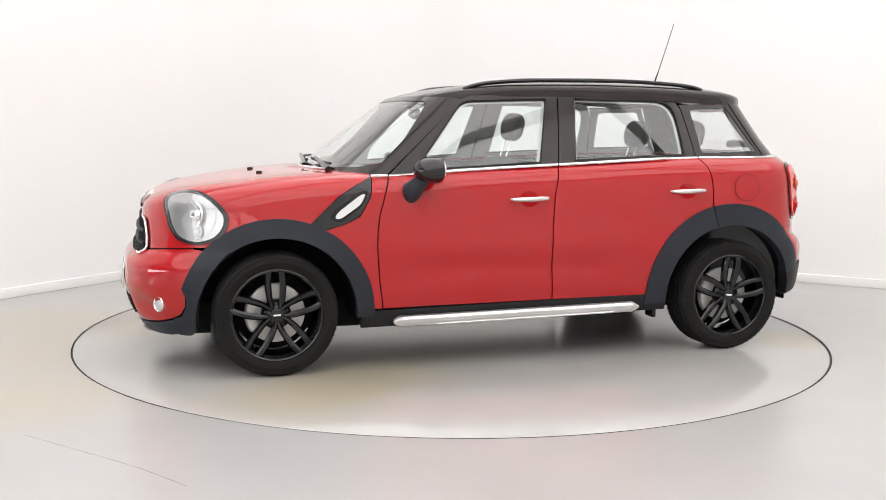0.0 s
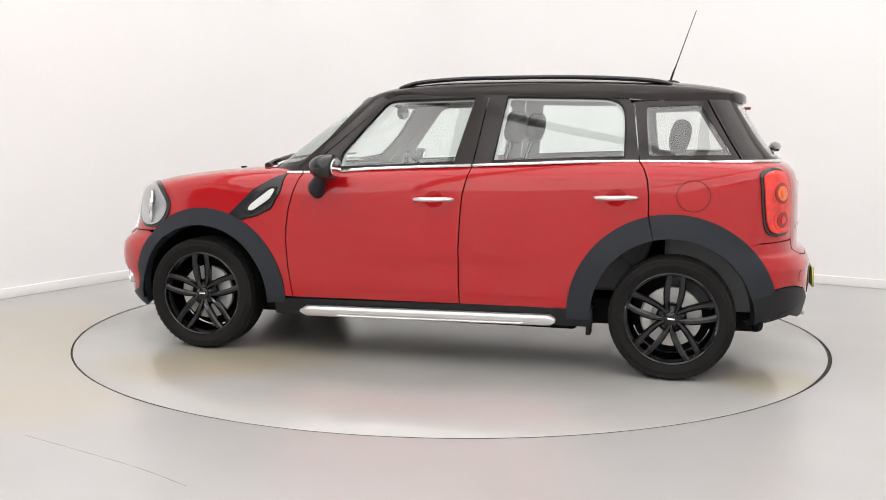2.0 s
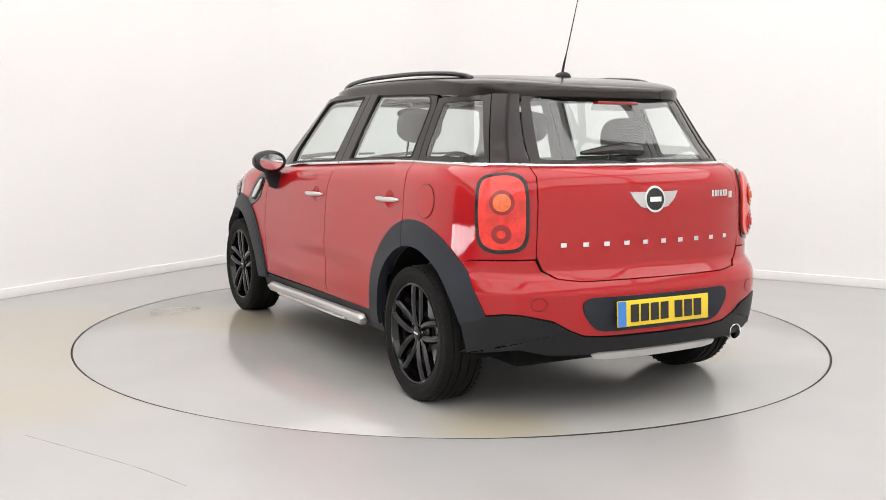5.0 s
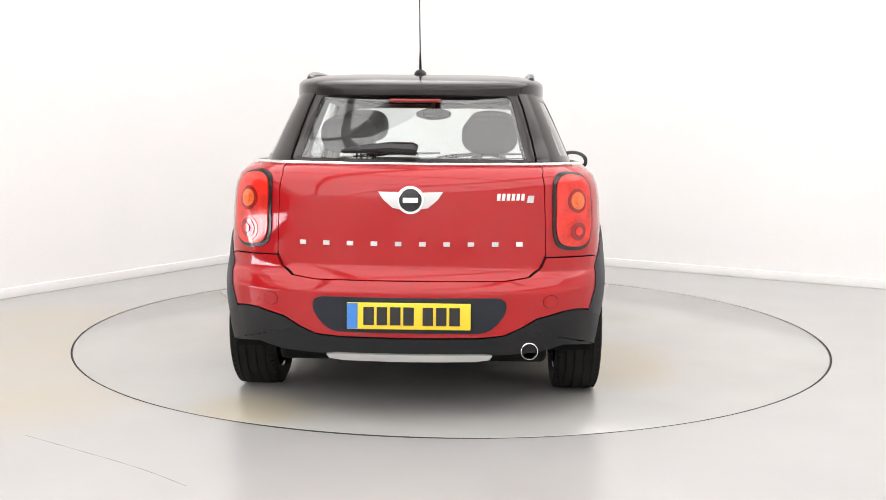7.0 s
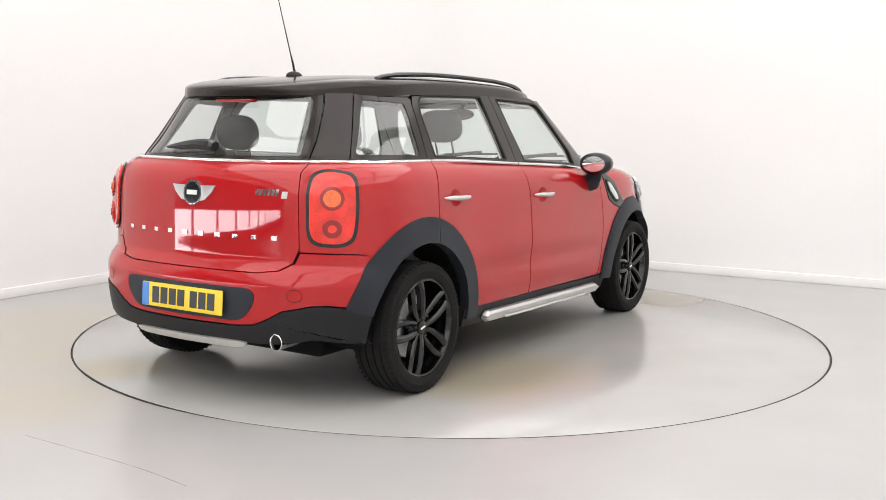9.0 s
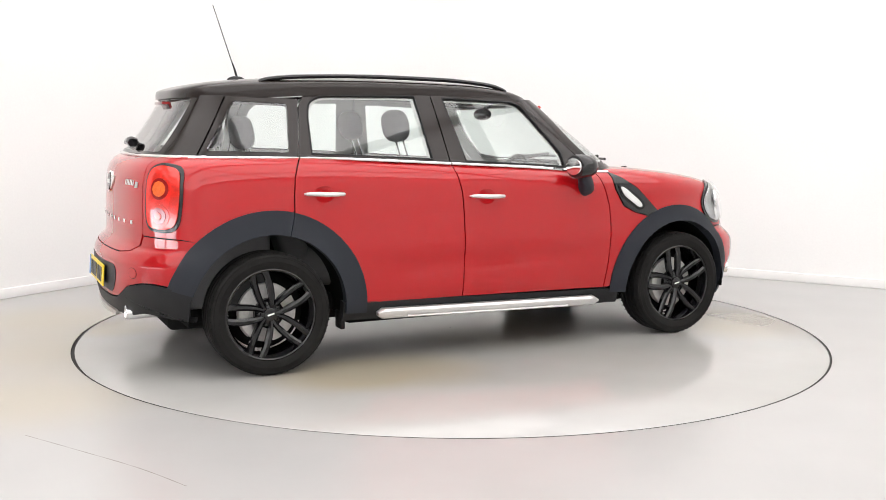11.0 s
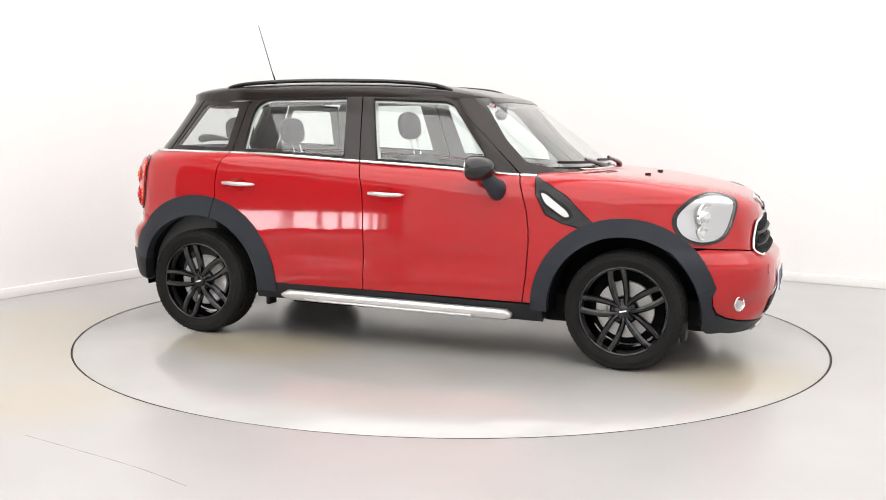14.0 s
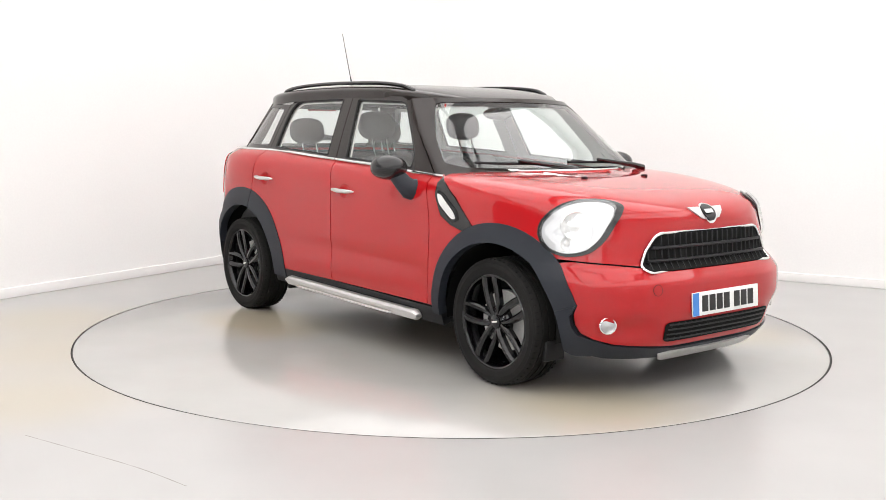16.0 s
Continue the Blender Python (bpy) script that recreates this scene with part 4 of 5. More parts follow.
def number_plate(name, c, sign, material, label):
    x, _, z = c
    pl = empty(name, car, label, pose(x, 0, z, 0, -4 * sign if sign > 0 else 4, 0))
    bm = bmesh.new()
    box(bm, (-0.004, -0.26, -0.056), (0.004, 0.26, 0.056), 0.003)
    part("plate", bm, material, pl)
    d = 0.0045 * sign
    bm = bmesh.new()
    ys = (0.259, 0.215) if sign < 0 else (-0.259, -0.215)
    box(bm, (min(d, d * 1.4), min(ys), -0.054), (max(d, d * 1.4), max(ys), 0.054))
    part("blue_strip", bm, M_BLUE, pl, smooth=False)
    # characters as plain bars
    y = 0.19
    for i in range(7):
        w = 0.044
        if i == 4:
            y -= 0.025
        y0, y1 = (y - w, y) if sign < 0 else (-y, -y + w)
        bm = bmesh.new()
        box(bm, (min(d, d * 1.5), y0, -0.038), (max(d, d * 1.5), y1, 0.038))
        part("character_bar", bm, M_INK, pl, smooth=False)
        y -= 0.056
    return pl


side_panels()
nose_panels()


# ---- tail ----
def tail_panels():
    to = turn_map(f_body, -1.0, -1)
    ax = lambda x, z: (ang_of_x(f_body, -1.0, x, z, -1), z)
    ay = lambda y, z: (ang_of_y(f_body, -1.0, y, z, -1), z)
    vs = grid(0.2, 1.2, 0.03)
    b1 = ax(-1.745, 0.5)[0]
    sheet_on("tail_shell", f_body, [(-b1, 0.32), (b1, 0.32), (b1, 0.74), (1.05, 0.78), (1.05, 1.09), (-1.05, 1.09), (-1.05, 0.78), (-b1, 0.74)], to, M_GAP, car, us=AS, vs=ZS, out=-0.016, thick=0)
    zt = belt(-1.9)
    hp = [(0.0, 0.622), ay(0.40, 0.622), ay(0.50, 0.634), ay(0.55, 0.665), ay(0.576, 0.725), ay(0.574, 0.82), ay(0.568, 0.95), ay(0.558, 1.06), ay(0.553, zt), (0.0, zt)]
    gate = sheet_on("tailgate", f_body, hp, to, M_RED, car, "red tailgate with chrome letters", us=AS, vs=vs, both=True, thick=0.012)
    low = [(0.0, 0.379), ay(0.30, 0.381), ay(0.40, 0.39), ay(0.47, 0.42), ay(0.54, 0.46), ay(0.66, 0.487), ay(0.72, 0.49), ax(-1.76, 0.474), ax(-1.70, 0.472)]
    up = [ax(x, z) for x, z in arc(*ARCH_R, 0.518, 157, 134, 6)] + [ax(-1.72, 0.702), ay(0.70, 0.706), ay(0.584, 0.709), ay(0.562, 0.662), ay(0.51, 0.63), ay(0.40, 0.617), (0.0, 0.617)]
    bumper = sheet_on("rear_bumper", f_body, low[:-1] + up, to, M_RED, car, "red rear bumper", us=AS, vs=grid(0.3, 0.8, 0.02), both=True, thick=0.02)
    lb = [(0.0, 0.30), ay(0.4, 0.302), ay(0.55, 0.31), ay(0.66, 0.335), ax(-1.72, 0.31), ax(-1.66, 0.305)] + [ax(x, z) for x, z in arc(*ARCH_R, 0.405, 182, 160, 6)] + [ax(-1.775, 0.468), ay(0.72, 0.484), ay(0.66, 0.481), ay(0.54, 0.454), ay(0.47, 0.414), ay(0.40, 0.384), ay(0.30, 0.375), (0.0, 0.373)]
    sheet_on("lower_rear_bumper", f_body, lb, to, M_DARKPLASTIC, car, "black plastic lower rear bumper", us=AS, vs=grid(0.2, 0.8, 0.03), both=True, out=0.005, thick=0.06, flare=(*ARCH_R, 0.524, 0.402, 0.011))
    skid = [(0.0, 0.309), ay(0.31, 0.309), ay(0.352, 0.305), ay(0.34, 0.288), ay(0.28, 0.281), (0.0, 0.279)]
    sk = sheet_on("rear_skid_plate", f_body, skid, to, M_SILVER, car, "silver rear skid plate", us=AS, both=True, out=0.018, thick=0.02)
    rec = rounded([ay(0.405, 0.552), ay(-0.405, 0.552), ay(-0.415, 0.49), ay(-0.34, 0.400), ay(0.34, 0.400), ay(0.415, 0.49)], 0.05)
    sheet_on("plate_recess", f_body, rec, to, M_CLAD, bumper, "dark grey number plate recess", us=AS, vs=ZS, out=0.003, thick=0.004)
    for s in (1, -1):
        eye = [(ay(s * 0.60, 0.565)[0] + 0.03 * math.cos(a), 0.53 + 0.026 * math.sin(a)) for a in np.linspace(0, 2 * math.pi, 25)[:-1]]
        ring = [(ay(s * 0.60, 0.565)[0] + 0.0325 * math.cos(a), 0.53 + 0.0285 * math.sin(a)) for a in np.linspace(0, 2 * math.pi, 25)[:-1]]
        sheet_on("tow_cover_joint", f_body, ring, to, M_GAP, bumper, out=0.001, thick=0)
        sheet_on("tow_cover", f_body, eye, to, M_RED, bumper, "round red tow cover", out=0.0022, thick=0.002)
    number_plate("rear_plate", (-2.024, 0.0, 0.476), -1, M_YELLOW, "yellow rear number plate with blue strip")
    winged_badge("tailgate_badge", decal_map(f_body, (-1.94, 0, 0.957), (-1, 0, 0)), 0.058, gate)
    # letters of the model name as ten plain chrome bars
    for i in range(10):
        y = 0.462 - 0.1027 * i
        dm = decal_map(f_body, (-1.9, y, 0.772), (-1, 0, 0))
        sheet_on("letter_bar", f_body, [(-0.014, -0.0095), (0.014, -0.0095), (0.014, 0.0095), (-0.014, 0.0095)], dm, M_CHROME, gate, out=0.005, thick=0.005)
    for i in range(6):
        dm = decal_map(f_body, (-1.9, -0.372 - 0.0205 * i, 0.972), (-1, 0, 0))
        sheet_on("script_bar", f_body, [(-0.008, -0.014), (0.006, -0.014), (0.009, 0.014), (-0.005, 0.014)], dm, M_CHROME, gate, out=0.004, thick=0.004)
    dm = decal_map(f_body, (-1.9, -0.508, 0.962), (-1, 0, 0))
    sheet_on("script_bar", f_body, [(-0.015, -0.014), (0.012, -0.014), (0.016, 0.016), (-0.010, 0.016)], dm, M_SILVER, gate, out=0.004, thick=0.004)
    # strip across the tailgate
    bm = bmesh.new()
    pts = [cast(f_body, np.array([[-2.4, y, belt(-1.9)]]), np.array([1.0, 0, 0]), 1.2)[0] for y in np.linspace(-0.60, 0.60, 31)]
    tube(bm, [(p[0] - 0.002, p[1], p[2] + 0.004) for p in pts], 0.0085, 8)
    part("chrome_strip", bm, M_CHROME, gate, "thin bright chrome strip")
    for s in (1, -1):
        pts = [cast(f_body, np.array([[-1.0 - 1.6 * math.cos(a), 1.6 * math.sin(a), belt(-1.8)]]), np.array([math.cos(a), -math.sin(a), 0.0]), 1.6)[0] for a in np.linspace(0.60, 0.90, 12)]
        bm = bmesh.new()
        tube(bm, [(p[0], s * p[1], p[2] + 0.005) for p in pts], 0.0085, 8)
        part("chrome_strip", bm, M_CHROME, car, "thin bright chrome strip under the windows")
    # tail lamps
    lamp = rounded([(u * 1.06, v) for u, v in [(-0.105, 0.155), (0.02, 0.175), (0.085, 0.155), (0.105, 0.09), (0.108, -0.11), (0.08, -0.162), (-0.04, -0.172), (-0.098, -0.14), (-0.112, 0.0)]], 0.05, 4)
    for s in (1, -1):
        dm = decal_map(f_body, (-1.79, 0.70, 0.905), (-0.78, 0.62, 0.05))
        kw = dict(us=grid(-0.12, 0.12, 0.02), vs=grid(-0.2, 0.2, 0.02), flip_y=s < 0)
        tl = sheet_on("tail_light", f_body, lamp, dm, M_GLOSSBLACK, car, "upright red tail light with black rim", out=0.006, thick=0.02, **kw)
        dome = lambda u, v: 0.014 * np.clip(1 - (u / 0.105) ** 2, 0, 1) * np.clip(1 - (v / 0.17) ** 4, 0, 1)
        sheet_on("red_lens", f_body, [(u * 0.86, v * 0.90) for u, v in lamp], dm, M_TAIL, tl, "clear red lens", out=0.011, thick=0.01, bulge=dome, **kw)
        for nm, cz, r0, mt in (("amber_lamp", 0.045, 0.036, M_AMBER), ("lower_lamp", -0.085, 0.040, M_TAILDARK)):
            circ = [(r0 * math.cos(a), cz + r0 * math.sin(a)) for a in np.linspace(0, 2 * math.pi, 33)[:-1]]
            sheet_on("lamp_ring", f_body, [(u * 1.4, cz + (v - cz) * 1.4) for u, v in circ], dm, M_TAILDARK if nm[0] == "a" else M_TAIL, tl, out=0.0135, thick=0.002, bulge=dome, **kw)
            sheet_on(nm, f_body, circ, dm, mt, tl, out=0.016, thick=0.003, bulge=dome, **kw)
            sheet_on("lamp_eye", f_body, [(u * 0.45, cz + (v - cz) * 0.45) for u, v in circ], dm, M_AMBER if nm[0] == "a" else M_TAIL, tl, out=0.020, thick=0.004, bulge=dome, **kw)
    # exhaust
    bm = bmesh.new()
    lathe(bm, [(0.030, -0.25), (0.036, -0.02), (0.037, 0.0), (0.034, 0.002), (0.031, -0.004), (0.030, -0.2)], 28, Matrix.Translation((-1.955, -0.512, 0.318)) @ Matrix.Rotation(radians(90), 4, "Z"))
    part("exhaust_pipe", bm, M_CHROME, car, "round chrome exhaust tip")


# ---- cabin: pillars, windows, roof ----
def cabin_panels():
    o = on_side(f_cabin)
    g = 0.003
    xs, zs = grid(-1.9, 1.0, 0.05), grid(0.98, 1.5, 0.04)
    tb = lambda x: float(top_line(x)) - 0.024
    win_f = rounded([(-0.233, 1.424), (0.215, 1.408), (0.27, 1.392), (0.492, 1.12), (0.505, tb(0.5) + 0.016), (-0.148, tb(-0.15) + 0.014)], [0.015, 0.02, 0.03, 0.01, 0.008, 0.008])
    win_r = rounded([(-1.038, tb(-1.04) + 0.018), (-1.030, 1.37), (-0.96, 1.424), (-0.40, 1.430), (-0.352, tb(-0.35) + 0.016)], [0.01, 0.09, 0.06, 0.01, 0.008])
    fr_f = [(0.700, tb(0.70)), (0.252, 1.421), (0.20, 1.437), (-0.05, 1.444), (-0.300, 1.447), (-0.245, tb(-0.245))] + [(x, tb(x)) for x in np.linspace(-0.2, 0.66, 8)]
    fr_r = [(-0.252, tb(-0.25)), (-0.307, 1.447), (-0.7, 1.447), (-0.97, 1.444), (-1.035, 1.425), (-1.068, 1.375), (-1.108, tb(-1.108))] + [(x, tb(x)) for x in np.linspace(-1.05, -0.3, 8)]
    # rear side: measured round a vertical axis
    tr = turn_map(f_cabin, -1.0, -1)
    rx = lambda x, z: (ang_of_x(f_cabin, -1.0, x, z, -1), z)
    ry = lambda y, z: (ang_of_y(f_cabin, -1.0, y, z, -1), z)
    qp = [rx(-1.114, tb(-1.1)), rx(-1.075, 1.375), rx(-1.065, 1.402), rx(-1.25, 1.412), rx(-1.43, 1.416), rx(-1.61, tb(-1.6) + 0.0)]
    qh = rounded([rx(-1.155, 1.128), rx(-1.130, 1.378), rx(-1.405, 1.390), rx(-1.57, 1.138)], 0.025)
    dp = [rx(-1.617, tb(-1.6)), rx(-1.437, 1.416), ry(0.462, 1.413), ry(0.482, 1.36), ry(0.505, 1.28), ry(0.525, 1.2), ry(0.541, tb(-1.7))]
    gl = [(0.0, tb(-1.9) + 0.004), ry(0.40, tb(-1.9) + 0.004), ry(0.534, tb(-1.9) + 0.004), ry(0.518, 1.2), ry(0.498, 1.28), ry(0.475, 1.36), ry(0.455, 1.412), (0.0, 1.412)]
    gh = rounded([ry(0.495, 1.128), ry(0.435, 1.378), ry(0.418, 1.400), ry(-0.418, 1.400), ry(-0.435, 1.378), ry(-0.495, 1.128)], 0.015)
    full = gl[1:-1] + [(-a, z) for a, z in gl[1:-1][::-1]]
    for s in (1, -1):
        kw = dict(us=xs, vs=zs, flip_y=s < 0)
        for nm, fr, win in (("front_window_frame", fr_f, win_f), ("rear_window_frame", fr_r, win_r)):
            w = sheet_on(nm, f_cabin, fr, o, M_BLACK, car, "black window frame", holes=[win], thick=0.03, **kw)
            sheet_on("window_pane", f_cabin, win, o, M_GLASS, w, "clear tinted side window", out=-0.008, thick=0, **kw)
            mx, mz = np.mean(win, 0)
            sheet_on("inner_trim", f_cabin, fr, o, M_TRIM, w, "pale inner trim", holes=[[(mx + (x - mx) * 0.95, mz + (z - mz) * 0.95) for x, z in win]], out=-0.03, thick=0, **kw)
            loop = side_y(f_cabin, np.array([p[0] for p in win]), np.array([p[1] for p in win]))
            bm = bmesh.new()
            pts = [(p[0], s * (p[1] - 0.002), p[2]) for p in loop]
            tube(bm, pts + pts[:2], 0.0055, 6, up=(0, 1, 0))
            part("window_seal", bm, M_DARKPLASTIC, w)
        kr = dict(us=AS, vs=zs, flip_y=s < 0)
        w = sheet_on("quarter_window_frame", f_cabin, qp, tr, M_BLACK, car, "gloss black surround of the rear quarter window", holes=[qh], thick=0.03, **kr)
        sheet_on("window_pane", f_cabin, qh, tr, M_REARGLASS, w, "tinted rear quarter window", out=-0.003, thick=0, **kr)
        sheet_on("inner_trim", f_cabin, qp, tr, M_TRIM, w, "pale inner trim", holes=[qh], out=-0.03, thick=0, **kr)
        sheet_on("rear_pillar", f_cabin, dp, tr, M_BLACK, car, "gloss black rear pillar", out=0.004, thick=0.03, **kr)
    w = sheet_on("rear_window_surround", f_cabin, full, tr, M_BLACK, car, "black surround of the tailgate window", holes=[gh], us=AS, vs=zs, thick=0.03)
    sheet_on("window_pane", f_cabin, gh, tr, M_REARGLASS, w, "tinted tailgate window", us=AS, vs=zs, out=-0.003, thick=0)
    # rear wiper
    bm = bmesh.new()
    pts = []
    for y, z, d in ((-0.02, 1.165, 0.035), (0.0, 1.17, 0.04), (0.10, 1.175, 0.035), (0.20, 1.168, 0.03), (0.31, 1.158, 0.025)):
        p = cast(f_cabin, np.array([[-2.4, y, z]]), np.array([1.0, 0, 0]), 1.2)[0]
        pts.append((p[0] - d, y, z))
    tube(bm, pts, [0.028, 0.034, 0.029, 0.023, 0.009], 8, 0.85)
    part("rear_wiper", bm, M_GLOSSBLACK, w, "black rear wiper lying on the glass")
    # windscreen
    tf = turn_map(f_cabin, 0.0, 1)
    fx = lambda x, z: (ang_of_x(f_cabin, 0.0, x, z), z)
    fy = lambda y, z: (ang_of_y(f_cabin, 0.0, y, z), z)
    side = [fy(0.30, 1.018), fy(0.55, 1.015), fx(0.80, 1.012), fx(0.708, 1.016), fx(0.60, 1.112), fx(0.48, 1.218), fx(0.36, 1.325), fx(0.262, 1.412), fx(0.30, 1.425), fy(0.50, 1.428), fy(0.25, 1.436)]
    ring = [(0.0, 1.018)] + side + [(0.0, 1.438)] + [(-a, z) for a, z in side[::-1]]
    hl = [fy(0.0, 1.048), fy(0.45, 1.048), fy(0.655, 1.052), fy(0.70, 1.075), fy(0.655, 1.2), fy(0.59, 1.32), fy(0.54, 1.39), fy(0.50, 1.404), fy(0.25, 1.412)]
    hole = hl[1:] + [(0.0, 1.413)] + [(-a, z) for a, z in hl[1:][::-1]] + [(0.0, 1.046)]
    w = sheet_on("windscreen_surround", f_cabin, ring, tf, M_BLACK, car, "black front pillars and header", holes=[hole], us=AS, vs=zs, thick=0.03)
    sheet_on("windscreen", f_cabin, hole, tf, M_GLASS, w, "clear raked windscreen", us=AS, vs=zs, out=-0.003, thick=0)
    sheet_on("inner_trim", f_cabin, ring, tf, M_TRIM, w, "pale inner trim", holes=[hole], us=AS, vs=zs, out=-0.032, thick=0)
    p = tf(np.array([fy(-0.50, 1.385)[0]]), np.array([1.385]))[0]
    bm = bmesh.new()
    lathe(bm, [(0.011, 0.0), (0.011, 0.002), (0.001, 0.002)], 16, Matrix.Translation(p) @ Matrix.Rotation(radians(-60), 4, "Z"))
    part("sticker", bm, M_TAIL, w, "small round red sticker on the glass")
    # scuttle: chrome lip and black cowl, wipers
    bm = bmesh.new()
    pts = [cast(f_body, np.array([[x, y, 1.4]]), np.array([0, 0, -1.0]), 0.8)[0] for x, y in [(0.80, 0.70), (0.86, 0.63), (0.95, 0.49), (1.01, 0.31), (1.04, 0.0), (1.01, -0.31), (0.95, -0.49), (0.86, -0.63), (0.80, -0.70)]]
    tube(bm, [(p[0] - 0.004, p[1], p[2] + 0.004) for p in spline(pts, 5)], 0.009, 8)
    part("chrome_strip", bm, M_CHROME, car, "thin bright chrome strip at the hood's rear edge")
    cowl = [(0.78, 0.70), (0.84, 0.64), (0.94, 0.49), (1.0, 0.31), (1.03, 0.0)]
    cowl = cowl + [(x, -y) for x, y in cowl[:-1][::-1]] + [(0.62, -0.70), (0.62, 0.70)]
    P, F, B = flat_sheet(cowl, (), grid(0.6, 1.1, 0.05), grid(-0.7, 0.7, 0.05))
    S = cast(f_body, np.stack([P[:, 0], P[:, 1], 0 * P[:, 0] + 1.4], -1), np.array([0, 0, -1.0]), 0.8)
    mesh_ob("cowl", S - np.array([0, 0, 0.012]), F, M_DARKPLASTIC, car, "black plastic scuttle below the windscreen")
    for y0, y1 in ((-0.10, -0.62), (0.50, -0.02)):
        wp = empty("front_wiper", car, "black windscreen wiper")
        pts = []
        for k in np.linspace(0, 1, 8):
            y, z = y0 + (y1 - y0) * k, 1.052 + 0.012 * k
            p = cast(f_cabin, np.array([[1.6, y, z]]), np.array([-1.0, 0, 0]), 1.6)[0]
            pts.append((p[0] + 0.018, y, z + 0.014))
        bm = bmesh.new()
        tube(bm, pts, 0.008, 6)
        part("blade", bm, M_DARKPLASTIC, wp)
        bm = bmesh.new()
        tube(bm, [(pts[0][0] + 0.03, y0 + 0.1 * np.sign(y0 - y1), 1.035), (pts[1][0] + 0.02, y0, 1.055), (pts[4][0] + 0.012, pts[4][1], pts[4][2] + 0.016)], [0.02, 0.015, 0.009], 8)
        part("arm", bm, M_GLOSSBLACK, wp)
    # roof and spoiler
    n = 72
    out = []
    for i in range(n):
        a = 2 * math.pi * i / n
        lo, hi = 0.0, 2.0
        for _ in range(40):
            r = (lo + hi) / 2
            if roof_k(np.array(-0.6 + r * math.cos(a)), np.array(r * math.sin(a))) < 1:
                lo = r
            else:
                hi = r
        out.append((-0.6 + lo * math.cos(a), lo * math.sin(a)))
    # rings shrinking inwards give the rounded edge its resolution
    V, N, F = [], [], []
    ks = [1.0, 0.998, 0.993, 0.985, 0.97, 0.95, 0.92, 0.88, 0.82, 0.74, 0.64, 0.52, 0.38, 0.22, 0.06]
    for k in ks:
        for x, y in out:
            V.append((-0.6 + (x + 0.6) * k, y * k))
    V = np.array(V)
    kk = np.clip(roof_k(V[:, 0], V[:, 1]), 0, 1)
    kk[:n] = 1.0
    z = roof_edge(V[:, 0]) + (roof_top(V[:, 0]) - roof_edge(V[:, 0])) * np.maximum(1 - kk ** 4.2, 0) ** (1 / 4.2)
    V = np.column_stack([V, z])
    for r in range(len(ks) - 1):
        for i in range(n):
            j = (i + 1) % n
            F.append((r * n + i, r * n + j, (r + 1) * n + j, (r + 1) * n + i))
    F.append(tuple((len(ks) - 1) * n + i for i in range(n)))
    b0 = len(V)
    low = V[:n] - np.array([0, 0, 0.022])
    mid = np.column_stack([-0.6 + (V[:n, 0] + 0.6) * 0.9, V[:n, 1] * 0.9, V[:n, 2] - 0.024])
    V = np.concatenate([V, low, mid])
    for i in range(n):
        j = (i + 1) % n
        F.append((j, i, b0 + i, b0 + j))
        F.append((b0 + j, b0 + i, b0 + n + i, b0 + n + j))
    roof = mesh_ob("roof", V, F, M_BLACK, car, "gloss black roof with rear spoiler", angle=50)
    inn = np.column_stack([-0.6 + (np.array(out)[:, 0] + 0.6) * 0.93, np.array(out)[:, 1] * 0.95])
    mesh_ob("headliner", np.column_stack([inn, roof_edge(inn[:, 0]) + 0.005]), [tuple(range(n))[::-1]], M_TRIM, car, "pale grey cloth headliner", smooth=False)
    bm = bmesh.new()
    box(bm, (-1.672, -0.115, 1.374), (-1.63, 0.115, 1.388), 0.004)
    part("brake_light", bm, M_TAILDARK, roof, "thin red high brake light")
    for s in (1, -1):
        bm = bmesh.new()
        pts = spline([(x, s * y, float(roof_z(np.array(x), np.array(y))) + h) for x, y, h in ((-1.26, 0.535, -0.006), (-1.2, 0.54, 0.008), (-1.073, 0.545, 0.016), (-0.85, 0.548, 0.02), (-0.594, 0.55, 0.021), (-0.3, 0.55, 0.02), (-0.11, 0.548, 0.019), (0.08, 0.542, 0.015), (0.17, 0.535, 0.008), (0.23, 0.525, -0.006))], 4)
        tube(bm, pts, [0.004] + [0.015] * (len(pts) - 2) + [0.004], 8, 0.8)
        rail = part("roof_rail", bm, M_GLOSSBLACK, car, "slim gloss black roof rail")
    an = empty("antenna", car, "thin black whip antenna on a domed foot")
    zr = float(roof_z(np.array(-1.25), np.array(0.0)))
    bm = bmesh.new()
    r = bmesh.ops.create_uvsphere(bm, u_segments=20, v_segments=12, radius=1, matrix=Matrix.Translation((-1.235, 0, zr)) @ Matrix.Diagonal((0.055, 0.03, 0.026, 1)))
    part("foot", bm, M_DARKPLASTIC, an)
    bm = bmesh.new()
    tube(bm, [(-1.228, 0, zr + 0.01), (-1.245, 0, zr + 0.07), (-1.26, 0, zr + 0.11), (-1.36, 0, 1.93)], [0.007, 0.0055, 0.003, 0.002], 8)
    part("whip", bm, M_DARKPLASTIC, an)
    # door mirrors
    for s in (1, -1):
        mi = empty("door_mirror", car, "gloss black rounded door mirror")
        bm = bmesh.new()
        bmesh.ops.create_uvsphere(bm, u_segments=28, v_segments=18, radius=1)
        for v in bm.verts:
            x, y, z = v.co
            x = x if x > 0 else -0.45 * abs(x) ** 0.35
            z2 = math.copysign(abs(z) ** 0.9, z)
            v.co = (0.505 + 0.105 * x, s * (0.912 + 0.102 * y), 1.047 + 0.069 * z2)
        part("housing", bm, M_GLOSSBLACK, mi, angle=80)
        bm = bmesh.new()
